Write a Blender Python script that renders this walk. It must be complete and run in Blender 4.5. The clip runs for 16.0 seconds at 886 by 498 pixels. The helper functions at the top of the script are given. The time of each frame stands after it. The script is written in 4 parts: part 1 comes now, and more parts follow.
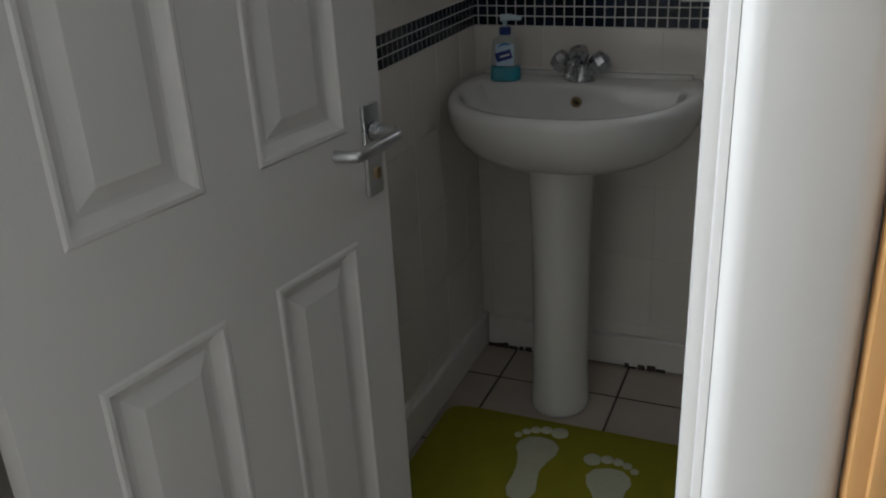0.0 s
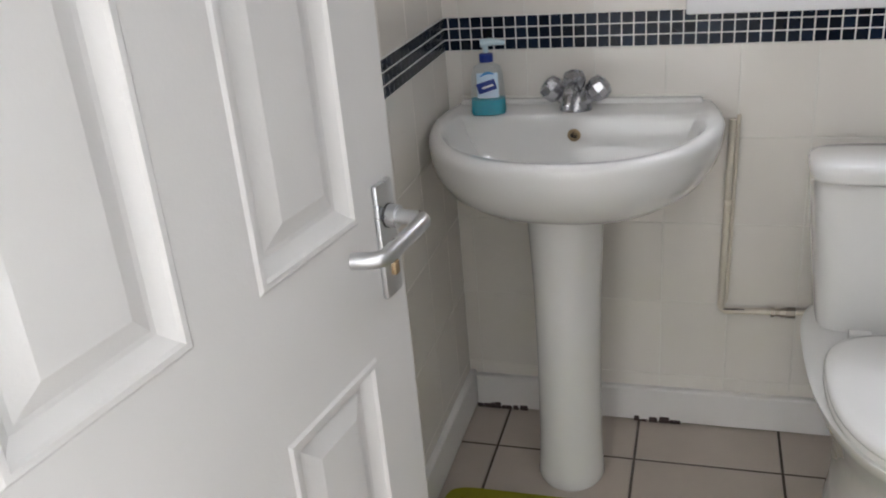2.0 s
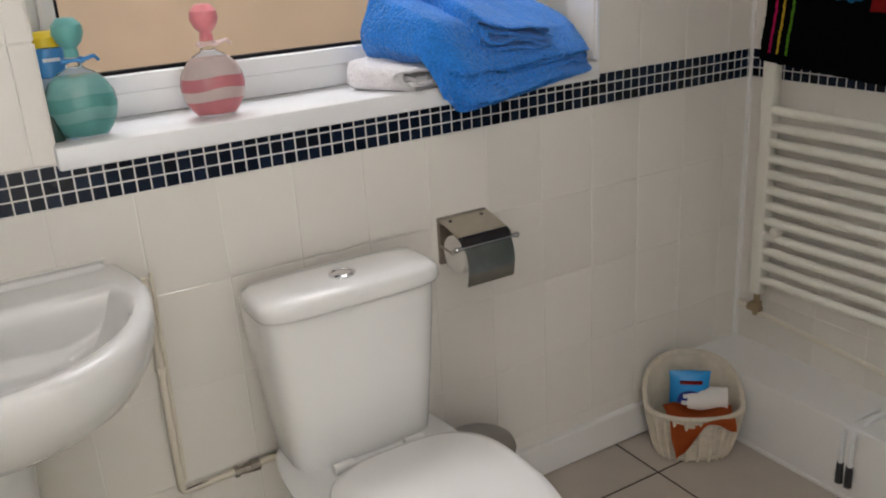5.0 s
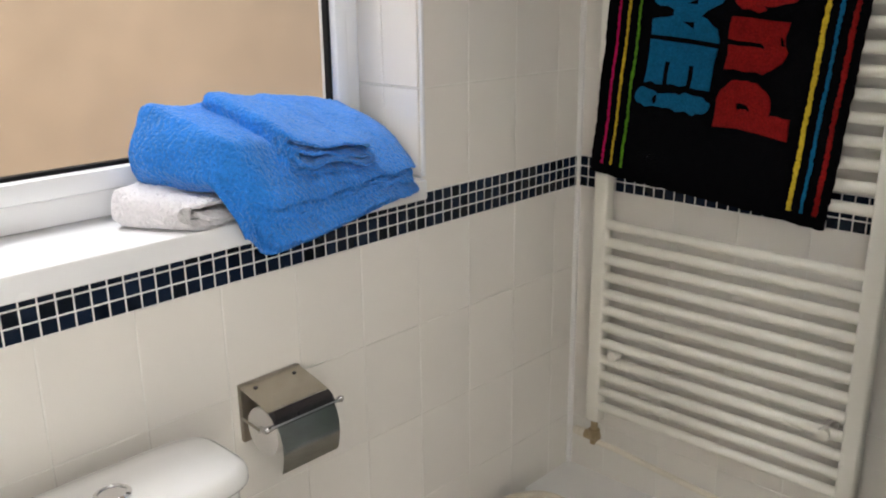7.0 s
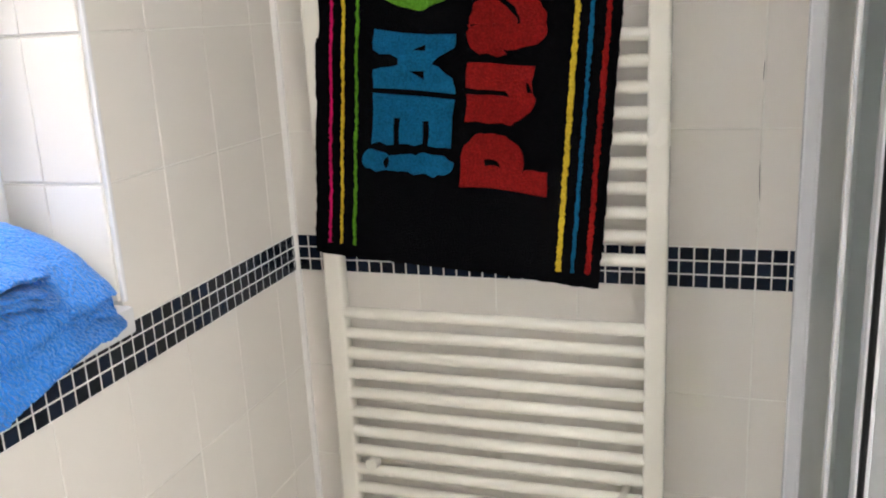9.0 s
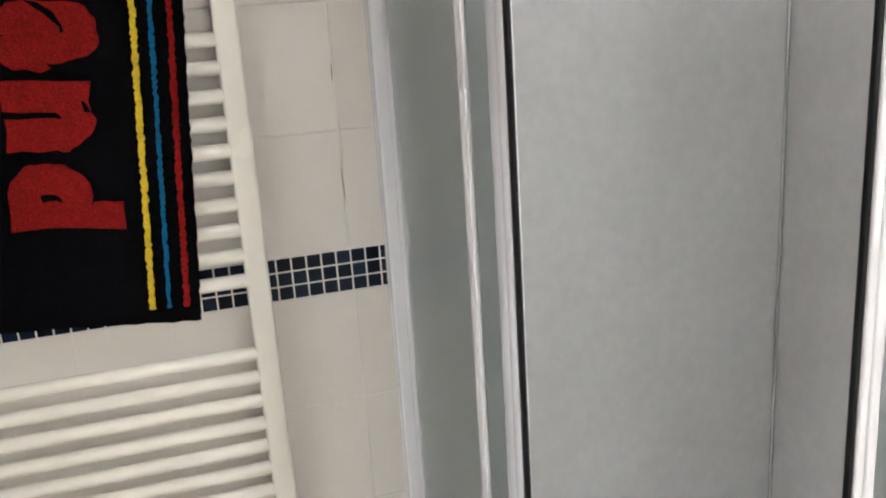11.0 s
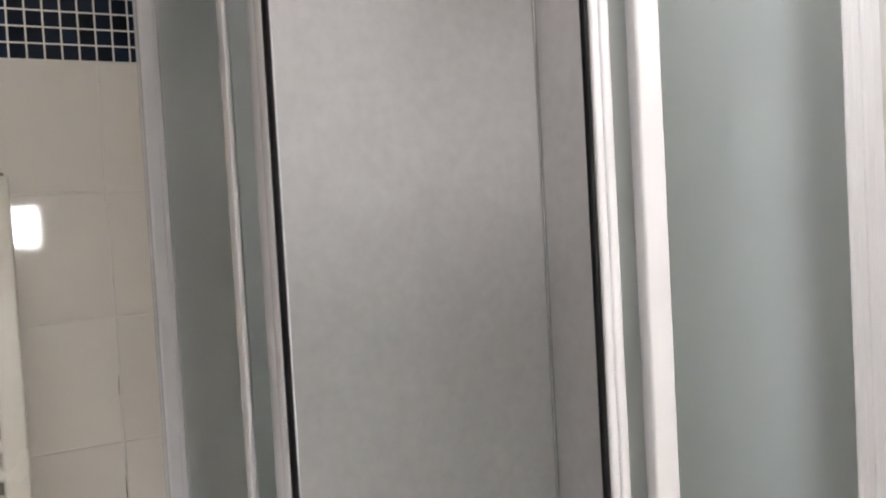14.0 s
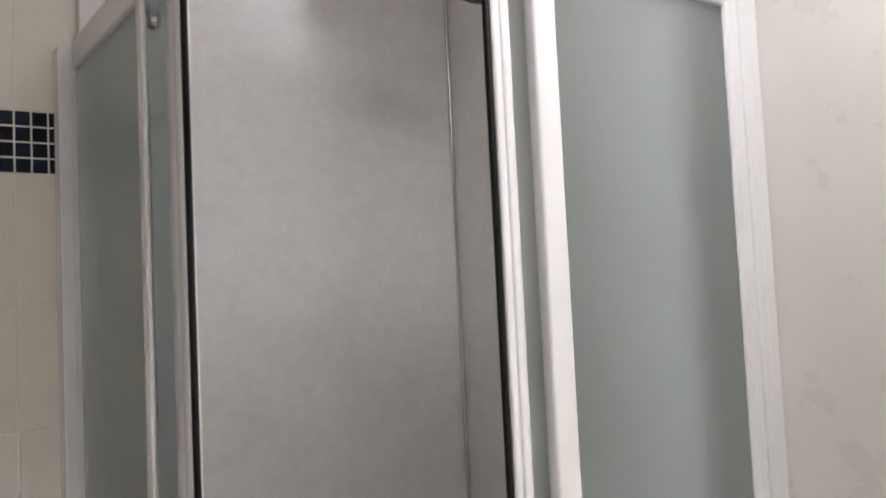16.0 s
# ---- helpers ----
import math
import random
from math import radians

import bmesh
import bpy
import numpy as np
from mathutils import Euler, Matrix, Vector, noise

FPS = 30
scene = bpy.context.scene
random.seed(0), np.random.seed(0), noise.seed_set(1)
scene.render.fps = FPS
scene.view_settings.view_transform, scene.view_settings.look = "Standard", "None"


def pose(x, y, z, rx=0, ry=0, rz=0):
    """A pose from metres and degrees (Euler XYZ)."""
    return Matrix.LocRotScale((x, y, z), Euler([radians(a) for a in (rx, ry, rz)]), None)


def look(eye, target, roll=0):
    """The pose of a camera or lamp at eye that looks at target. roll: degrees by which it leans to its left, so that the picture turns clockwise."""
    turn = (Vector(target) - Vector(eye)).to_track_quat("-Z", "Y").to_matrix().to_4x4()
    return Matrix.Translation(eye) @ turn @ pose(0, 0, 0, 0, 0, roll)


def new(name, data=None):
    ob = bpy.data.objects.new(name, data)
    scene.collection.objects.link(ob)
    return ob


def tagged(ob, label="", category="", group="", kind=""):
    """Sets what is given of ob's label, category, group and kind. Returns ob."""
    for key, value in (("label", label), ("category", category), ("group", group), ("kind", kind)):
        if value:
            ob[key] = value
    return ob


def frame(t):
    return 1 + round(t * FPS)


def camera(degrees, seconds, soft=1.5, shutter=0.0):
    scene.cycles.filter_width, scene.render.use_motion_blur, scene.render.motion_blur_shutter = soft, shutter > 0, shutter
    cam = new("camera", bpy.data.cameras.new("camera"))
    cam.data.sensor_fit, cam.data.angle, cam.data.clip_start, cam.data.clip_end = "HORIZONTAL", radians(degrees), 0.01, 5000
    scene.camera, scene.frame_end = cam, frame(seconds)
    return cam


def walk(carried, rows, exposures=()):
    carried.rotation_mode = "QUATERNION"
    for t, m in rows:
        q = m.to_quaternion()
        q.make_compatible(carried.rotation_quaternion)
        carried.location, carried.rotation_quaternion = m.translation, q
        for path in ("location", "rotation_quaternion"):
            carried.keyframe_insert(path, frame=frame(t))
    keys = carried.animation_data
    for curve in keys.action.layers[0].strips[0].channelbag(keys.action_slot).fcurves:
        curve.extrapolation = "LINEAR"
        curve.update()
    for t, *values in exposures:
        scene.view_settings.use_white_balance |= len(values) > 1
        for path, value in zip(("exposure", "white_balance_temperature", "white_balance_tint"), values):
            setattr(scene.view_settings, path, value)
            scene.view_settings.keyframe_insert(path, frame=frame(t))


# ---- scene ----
cam = camera(53.7, 16.0, soft=2.0)
PATH = [
    (0, pose(0.819, -2.139, 1.303, 66.49, 2.81, 22.52)),
    (0.5, pose(0.762, -2.085, 1.303, 63.46, 3.92, 23.68)),
    (1, pose(0.687, -2.018, 1.295, 62.67, 3.89, 24.95)),
    (1.5, pose(0.599, -1.936, 1.310, 64.62, 4.91, 21.18)),
    (2, pose(0.554, -1.884, 1.316, 66.14, 4.65, 15.62)),
    (2.5, pose(0.517, -1.837, 1.313, 66.78, 3.50, 9.95)),
    (3, pose(0.458, -1.773, 1.308, 67.36, 3.54, 0.55)),
    (3.5, pose(0.400, -1.711, 1.309, 68.54, 4.83, -8.78)),
    (4, pose(0.361, -1.670, 1.307, 67.94, 5.27, -17.27)),
    (4.5, pose(0.342, -1.624, 1.318, 69.18, 4.45, -25.53)),
    (7, pose(0.515, -1.180, 1.391, 73.15, 0.67, -46.22)),
    (7.5, pose(0.570, -1.080, 1.403, 75.34, 1.53, -53.95)),
    (8, pose(0.611, -1.000, 1.406, 75.09, 2.11, -58.81)),
    (10.5, pose(0.801, -0.607, 1.399, 75.34, 3.76, -99.37)),
    (11, pose(0.794, -0.617, 1.390, 74.28, 3.72, -106.98)),
    (11.5, pose(0.781, -0.625, 1.406, 72.36, 3.58, -111.32)),
    (12, pose(0.768, -0.633, 1.411, 71.52, 3.04, -115.42)),
    (12.5, pose(0.748, -0.631, 1.418, 75.60, 3.32, -118.63)),
    (13, pose(0.741, -0.639, 1.461, 80.68, 2.77, -118.92)),
    (13.5, pose(0.734, -0.635, 1.498, 84.32, 2.64, -119.22)),
    (14, pose(0.729, -0.628, 1.540, 87.66, 3.19, -119.72)),
    (14.5, pose(0.720, -0.619, 1.577, 91.91, 2.70, -119.82)),
    (15, pose(0.714, -0.616, 1.583, 94.13, 2.66, -120.62)),
    (15.5, pose(0.697, -0.612, 1.589, 96.13, 2.65, -121.96)),
    (16, pose(0.697, -0.622, 1.573, 93.51, 2.72, -124.75)),
]
walk(cam, PATH, exposures=[(0, -2.95, 6000, 9), (0.5, -2.25, 6000, 9), (1.0, -1.3, 6000, 10), (1.5, -0.95, 6000, 13), (2.0, -0.85, 5980, 13), (2.5, -0.8, 6050, 14), (3.5, -0.65, 6350, 13), (4.7, -0.75, 6400, 13), (7.0, -0.3, 6400, 12), (8.0, 0.15, 6350, 13), (10.5, 0.4, 6300, 13), (11.5, 0.35, 6300, 14), (12.5, 0.2, 6350, 15), (14.0, -0.1, 6450, 16), (16.0, -0.35, 6500, 15)])

# ---- world and light ----
world = bpy.data.worlds.new("world")
scene.world = world
world.use_nodes = True
wn = world.node_tree
sky = wn.nodes.new("ShaderNodeTexSky")
sky.sky_type = "NISHITA"
sky.sun_disc = False
sky.sun_elevation = radians(60)
sky.sun_rotation = radians(180)
wn.links.new(sky.outputs[0], wn.nodes["Background"].inputs[0])
wn.nodes["Background"].inputs[1].default_value = 0.12


def area_lamp(name, m, sx, sy, power, colour):
    data = bpy.data.lights.new(name, "AREA")
    data.shape, data.size, data.size_y, data.energy, data.color = "RECTANGLE", sx, sy, power, colour
    ob = new(name, data)
    ob.matrix_world = m
    return ob


sun_data = bpy.data.lights.new("sun", "SUN")
sun_data.energy, sun_data.angle, sun_data.color = 3.4, radians(0.6), (1.0, 0.95, 0.88)
sun = new("sun", sun_data)
sun.matrix_world = look((0, -5, 8.66), (0, 0, 0))
# area lamp outside, above the window's head, that adds daylight
area_lamp("window_daylight", look((1.1, 0.78, 2.62), (1.1, -0.45, 0.85)), 1.3, 0.7, 36, (0.96, 0.98, 1.0))
# unseen source added on the landing's left to brighten the door lining
area_lamp("hall_side_light", look((-1.35, -2.08, 1.75), (0.74, -1.74, 1.0)), 0.45, 1.0, 400, (0.95, 0.98, 1.0))
# added fill under the ceiling, out of view, brightens shower and entrance wall
area_lamp("ceiling_fill", look((1.00, -1.38, 2.335), (1.00, -1.38, 0.0)), 0.30, 0.30, 7.5, (1.0, 0.98, 0.95))


# ---- materials ----
def mat(name, colour, rough=0.5, metal=0.0, vary=0.06, scale=6.0, grain=80.0, bump=0.05, rand=0.0, coat=0.0, island=0.0,
        sheen=0.0, spec=0.5, deep=0.004, nap=0.0):
    m = bpy.data.materials.new(name)
    m.use_nodes = True
    n, l = m.node_tree.nodes, m.node_tree.links
    b = n["Principled BSDF"]
    co = n.new("ShaderNodeTexCoord")
    big, fine = n.new("ShaderNodeTexNoise"), n.new("ShaderNodeTexNoise")
    big.inputs["Scale"].default_value, fine.inputs["Scale"].default_value = scale, grain
    big.inputs["Detail"].default_value = 6
    geo = n.new("ShaderNodeNewGeometry")
    l.new(geo.outputs["Position"], big.inputs["Vector"])
    l.new(geo.outputs["Position"], fine.inputs["Vector"])
    mix = n.new("ShaderNodeMix")
    mix.data_type = "RGBA"
    c = Vector(colour)
    mix.inputs[6].default_value = (*(c * (1 - vary)), 1)
    mix.inputs[7].default_value = (*[min(1, k) for k in c * (1 + vary)], 1)
    l.new(big.outputs[0], mix.inputs[0])
    out = mix.outputs[2]
    if rand or island:
        hsv = n.new("ShaderNodeHueSaturation")
        mr = n.new("ShaderNodeMapRange")
        amount = rand or island
        mr.inputs[3].default_value, mr.inputs[4].default_value = 1 - amount, 1 + amount
        if rand:
            info = n.new("ShaderNodeObjectInfo")
            l.new(info.outputs["Random"], mr.inputs[0])
        else:
            l.new(geo.outputs["Random Per Island"], mr.inputs[0])
        l.new(mr.outputs[0], hsv.inputs["Value"])
        l.new(out, hsv.inputs["Color"])
        out = hsv.outputs[0]
    if nap:
        hs = n.new("ShaderNodeHueSaturation")
        nr = n.new("ShaderNodeMapRange")
        nr.inputs[1].default_value, nr.inputs[2].default_value = 0.3, 0.7
        nr.inputs[3].default_value, nr.inputs[4].default_value = 1 - nap, 1 + nap
        l.new(fine.outputs[0], nr.inputs[0])
        l.new(nr.outputs[0], hs.inputs["Value"])
        l.new(out, hs.inputs["Color"])
        out = hs.outputs[0]
    l.new(out, b.inputs["Base Color"])
    r = n.new("ShaderNodeMapRange")
    r.inputs[3].default_value, r.inputs[4].default_value = max(0.02, rough * 0.8), min(1, rough * 1.25)
    l.new(big.outputs[0], r.inputs[0])
    l.new(r.outputs[0], b.inputs["Roughness"])
    b.inputs["Metallic"].default_value = metal
    b.inputs["Coat Weight"].default_value = coat
    b.inputs["Coat Roughness"].default_value = 0.08
    b.inputs["Specular IOR Level"].default_value = spec
    if sheen:
        b.inputs["Sheen Weight"].default_value = sheen
    if bump:
        bp = n.new("ShaderNodeBump")
        bp.inputs["Strength"].default_value, bp.inputs["Distance"].default_value = bump, deep
        l.new(fine.outputs[0], bp.inputs["Height"])
        l.new(bp.outputs[0], b.inputs["Normal"])
    return m


def glass_mat(name, colour, rough, trans=1.0, ior=1.45, bump=0.0, grain=60):
    m = mat(name, colour, rough, 0, 0.03, 5, grain, bump)
    m.node_tree.nodes["Principled BSDF"].inputs["Transmission Weight"].default_value = trans
    m.node_tree.nodes["Principled BSDF"].inputs["IOR"].default_value = ior
    return m


M_TILE = mat("cream_glazed_tile", (0.770, 0.732, 0.672), 0.05, vary=0.03, scale=3, grain=14, bump=0.03, rand=0.025)
M_GROUT = mat("grout", (0.78, 0.76, 0.70), 0.85, vary=0.12, scale=9)
M_MOSAIC = mat("navy_glass_mosaic", (0.005, 0.010, 0.022), 0.16, vary=0.35, scale=25, grain=60, bump=0.06, rand=0.55, spec=0.22)
M_MGROUT = mat("white_mosaic_grout", (0.80, 0.78, 0.74), 0.8, vary=0.1, scale=20)
M_FLOOR = mat("beige_floor_tile", (0.46, 0.40, 0.34), 0.34, vary=0.16, scale=7, grain=140, bump=0.08, rand=0.06)
M_FGROUT = mat("dark_floor_grout", (0.075, 0.06, 0.05), 0.9, vary=0.3, scale=30)
M_PAINT = mat("white_gloss_paint", (0.78, 0.76, 0.73), 0.32, vary=0.03, scale=5, grain=90, bump=0.06)
M_DOOR = mat("white_door_paint", (0.76, 0.745, 0.72), 0.38, vary=0.02, scale=4, grain=220, bump=0.05)
M_WALL = mat("white_emulsion", (0.76, 0.74, 0.70), 0.75, vary=0.03, scale=4, grain=160, bump=0.08)
M_CERAMIC = mat("white_vitreous_china", (0.76, 0.75, 0.725), 0.09, vary=0.015, scale=4, bump=0.0, coat=0.4)
M_SEAT = mat("white_plastic_seat", (0.77, 0.755, 0.725), 0.18, vary=0.015, scale=4, bump=0.01)
M_CHROME = mat("chrome", (0.72, 0.72, 0.73), 0.10, 1.0, vary=0.05, scale=20, bump=0.01)
M_DULL = mat("tarnished_chrome", (0.34, 0.30, 0.25), 0.30, 1.0, vary=0.25, scale=40, bump=0.03)
M_PLATE = mat("tarnished_chrome_plate", (0.50, 0.46, 0.39), 0.20, 1.0, vary=0.12, scale=35, bump=0.02)
M_LIP = mat("dark_chrome", (0.10, 0.095, 0.105), 0.25, 1.0, vary=0.2, scale=40, bump=0.02)
M_FLAP = mat("dulled_chrome", (0.40, 0.42, 0.40), 0.16, 1.0, vary=0.25, scale=25, grain=12, bump=0.3)
M_ALU = mat("satin_aluminium", (0.62, 0.63, 0.64), 0.28, 1.0, vary=0.06, scale=30, grain=300, bump=0.02)
M_FRAME = mat("white_coated_aluminium", (0.78, 0.79, 0.81), 0.22, vary=0.02, scale=8, bump=0.0)
M_UPVC = mat("white_upvc", (0.82, 0.82, 0.82), 0.25, vary=0.02, scale=6, bump=0.0)
M_RAD = mat("cream_radiator_enamel", (0.76, 0.73, 0.645), 0.25, vary=0.03, scale=9, bump=0.01)
M_BLACK = mat("black_rubber", (0.005, 0.005, 0.006), 0.5, vary=0.2, scale=30, spec=0.2)
M_TAP = mat("worn_chrome", (0.46, 0.46, 0.48), 0.26, 1.0, vary=0.2, scale=50, bump=0.02)
M_FROST = glass_mat("frosted_glass", (0.79, 0.855, 0.845), 0.40, 0.95)
M_PANE = glass_mat("obscure_glass", (0.97, 0.96, 0.94), 0.12, 1.0, 1.2, 0.15, 40)
M_MARBLE = mat("grey_marble_wall_panel", (0.88, 0.86, 0.865), 0.38, vary=0.06, scale=11, grain=45, bump=0.006, nap=0.03)
M_PANELW = mat("pale_marble_wall_panel", (0.79, 0.77, 0.75), 0.28, vary=0.022, scale=16, grain=26, bump=0.006)
M_BLUE = mat("blue_terry", (0.022, 0.225, 0.74), 0.95, vary=0.16, scale=22, grain=190, bump=0.9, sheen=0.3, spec=0.1, deep=0.010, nap=0.12)
M_WHITET = mat("white_terry", (0.84, 0.81, 0.82), 0.95, vary=0.1, scale=40, grain=190, bump=0.8, sheen=0.2, spec=0.1, deep=0.010, nap=0.05)
M_BLKT = mat("black_terry", (0.0032, 0.0032, 0.0038), 1.0, vary=0.4, scale=60, grain=420, bump=0.8, spec=0.01)
M_TRED = mat("red_terry", (0.17, 0.008, 0.007), 1.0, vary=0.3, scale=60, grain=260, bump=0.8, spec=0.05, nap=0.2)
M_TBLUE = mat("turquoise_terry", (0.006, 0.085, 0.18), 1.0, vary=0.3, scale=60, grain=260, bump=0.8, spec=0.05, nap=0.2)
M_TYEL = mat("yellow_terry", (0.50, 0.35, 0.025), 1.0, vary=0.3, scale=60, grain=260, bump=0.8, spec=0.05, nap=0.2)
M_TGRN = mat("green_terry", (0.08, 0.22, 0.016), 1.0, vary=0.3, scale=60, grain=260, bump=0.8, spec=0.05, nap=0.2)
M_TPINK = mat("magenta_terry", (0.45, 0.01, 0.09), 1.0, vary=0.3, scale=60, grain=260, bump=0.8, spec=0.05, nap=0.2)
M_LIME = mat("lime_bath_mat", (0.34, 0.325, 0.028), 0.95, vary=0.14, scale=30, grain=400, bump=0.9, spec=0.1)
M_FOOT = mat("white_pile", (0.60, 0.60, 0.44), 0.95, vary=0.1, scale=40, grain=400, bump=0.9, spec=0.1)
M_PINE = mat("varnished_pine", (0.52, 0.28, 0.10), 0.3, vary=0.25, scale=14, grain=60, bump=0.03)
M_PIPE = mat("painted_pipe", (0.70, 0.64, 0.53), 0.4, vary=0.1, scale=25, bump=0.03)
M_TEAL = mat("teal_bath_salts", (0.12, 0.40, 0.37), 0.35, vary=0.30, scale=28, grain=300, bump=0.15, coat=0.5)
M_TEALW = mat("pale_teal_salts", (0.22, 0.50, 0.47), 0.35, vary=0.25, scale=28, grain=300, bump=0.15, coat=0.5)
M_PINK = mat("pink_bath_salts", (0.72, 0.22, 0.25), 0.35, vary=0.25, scale=25, grain=300, bump=0.15, coat=0.5)
M_PINKW = mat("pale_bath_salts", (0.80, 0.62, 0.60), 0.35, vary=0.15, scale=25, grain=300, bump=0.15, coat=0.5)
M_CLEAR = glass_mat("clear_glass", (0.95, 0.98, 0.97), 0.03, 1.0, 1.15)
M_SOAPGEL = glass_mat("blue_soap_gel", (0.01, 0.52, 0.68), 0.05, 0.25, 1.35)
M_BOTTLE = glass_mat("clear_plastic", (0.90, 0.95, 0.97), 0.08, 0.9, 1.12)
M_NAVY = mat("navy_plastic", (0.01, 0.03, 0.22), 0.3, vary=0.1)
M_SKY = mat("pale_blue_label", (0.58, 0.72, 0.84), 0.35, vary=0.08)
M_PUMP = mat("pale_pump_plastic", (0.55, 0.68, 0.72), 0.3, vary=0.05)
M_PACK = mat("blue_foil_packet", (0.02, 0.25, 0.60), 0.25, vary=0.2, scale=20, grain=30, bump=0.3)
M_ORANGE = mat("orange_cloth", (0.50, 0.10, 0.025), 0.95, vary=0.15, scale=40, grain=300, bump=0.6, spec=0.1)
M_WICKER = mat("cream_wicker", (0.62, 0.55, 0.44), 0.7, vary=0.2, scale=40, grain=90, bump=0.3)
M_PAPER = mat("white_paper", (0.74, 0.70, 0.65), 0.9, vary=0.03, scale=20, bump=0.1)

M_BRASS = mat("aged_brass", (0.40, 0.30, 0.18), 0.35, 1.0, vary=0.3, scale=60, bump=0.05)
M_YELLOW = mat("yellow_cap", (0.75, 0.55, 0.02), 0.35, vary=0.06)
M_CAN = mat("blue_can_paint", (0.06, 0.28, 0.62), 0.3, vary=0.1)
M_CANPALE = mat("pale_blue_can", (0.55, 0.68, 0.80), 0.3, vary=0.08)
M_TAN = mat("tan_render", (0.60, 0.455, 0.315), 0.9, vary=0.16, scale=1.6, grain=9, bump=0.2, nap=0.06)
M_CARPET = mat("hall_carpet", (0.25, 0.22, 0.19), 0.95, vary=0.15, scale=30, grain=300, bump=0.6)
M_BIN = mat("brushed_steel", (0.40, 0.38, 0.36), 0.32, 1.0, vary=0.12, scale=30, grain=200, bump=0.03)
# dark plastic parts, and the shade painted into small holes
M_DARK = mat("dark_plastic_and_hole_shade", (0.02, 0.02, 0.022), 0.4, vary=0.2)
M_GREENP = mat("dark_green_plastic", (0.01, 0.05, 0.035), 0.35, vary=0.2)
M_WHITEP = mat("white_plastic", (0.75, 0.75, 0.74), 0.3, vary=0.03)
M_LAMP = bpy.data.materials.new("glowing_diffuser")
M_LAMP.use_nodes = True
M_LAMP.node_tree.nodes["Principled BSDF"].inputs["Emission Color"].default_value = (1.0, 0.98, 0.95, 1)
M_LAMP.node_tree.nodes["Principled BSDF"].inputs["Emission Strength"].default_value = 85
M_DIRT = mat("flaked_dark_plaster", (0.07, 0.05, 0.045), 0.95, vary=0.4, scale=60, bump=0.3)


# ---- mesh helpers ----
def mesh_of(name, bm, material, smooth=True, angle=35):
    me = bpy.data.meshes.new(name)
    bmesh.ops.recalc_face_normals(bm, faces=bm.faces)
    if smooth:
        for f in bm.faces:
            f.smooth = True
        for e in bm.edges:
            if len(e.link_faces) == 2 and e.calc_face_angle(0) > radians(angle):
                e.smooth = False
    bm.to_mesh(me)
    bm.free()
    me.materials.append(material)
    return me


def part(name, bm, material, parent=None, label="", smooth=True, angle=35):
    ob = new(name, mesh_of(name, bm, material, smooth, angle))
    if parent is not None:
        ob.parent = parent
    if label:
        ob["label"] = label
    return ob


def thing(name, label, category, at=(0, 0, 0), rz=0, group="", kind=""):
    ob = new(name)
    ob.empty_display_size = 0.05
    ob.matrix_world = pose(*at, 0, 0, rz)
    return tagged(ob, label, category, group, kind)


def box(x0, y0, z0, x1, y1, z1, bevel=0.0, seg=2, bm=None):
    bm = bm or bmesh.new()
    vs = [bm.verts.new((x, y, z)) for x in (x0, x1) for y in (y0, y1) for z in (z0, z1)]
    fs = [bm.faces.new([vs[i] for i in q]) for q in ((0, 1, 3, 2), (4, 6, 7, 5), (0, 4, 5, 1), (2, 3, 7, 6), (0, 2, 6, 4), (1, 5, 7, 3))]
    if bevel:
        es = {e for f in fs for e in f.edges}
        bmesh.ops.bevel(bm, geom=list(es), offset=bevel, segments=seg, profile=0.5, affect="EDGES")
    return bm


def loft(rings, cap=True, bm=None, closed=True):
    bm = bm or bmesh.new()
    rows = [[bm.verts.new(p) for p in r] for r in rings]
    n = len(rows[0])
    for a, b in zip(rows, rows[1:]):
        for i in range(n if closed else n - 1):
            j = (i + 1) % n
            bm.faces.new((a[i], a[j], b[j], b[i]))
    if cap:
        bm.faces.new(rows[0][::-1])
        bm.faces.new(rows[-1])
    return bm


def lathe(profile, seg=28, bm=None, at=(0, 0, 0), sx=1, sy=1):
    rings = [[(at[0] + sx * r * math.cos(2 * math.pi * i / seg), at[1] + sy * r * math.sin(2 * math.pi * i / seg), at[2] + z) for i in range(seg)]
             for r, z in profile]
    return loft(rings, True, bm)


def tube(points, r, seg=12, bm=None):
    pts = [Vector(p) for p in points]
    rings = []
    up = None
    for i, p in enumerate(pts):
        d = (pts[min(i + 1, len(pts) - 1)] - pts[max(i - 1, 0)]).normalized()
        if up is None:
            up = Vector((0, 0, 1)) if abs(d.z) < 0.9 else Vector((1, 0, 0))
        s = d.cross(up).normalized()
        up = s.cross(d).normalized()
        rr = r[i] if isinstance(r, (list, tuple)) else r
        rings.append([p + rr * (math.cos(2 * math.pi * k / seg) * s + math.sin(2 * math.pi * k / seg) * up) for k in range(seg)])
    return loft(rings, True, bm)


def bend(points, radius=0.03, n=5):
    """A path through the points with rounded corners."""
    pts = [Vector(p) for p in points]
    out = [pts[0]]
    for a, b, c in zip(pts, pts[1:], pts[2:]):
        d1, d2 = (a - b).normalized(), (c - b).normalized()
        p, q = b + d1 * radius, b + d2 * radius
        for i in range(n + 1):
            t = i / n
            out.append((1 - t) ** 2 * p + 2 * t * (1 - t) * b + t * t * q)
    out.append(pts[-1])
    return out


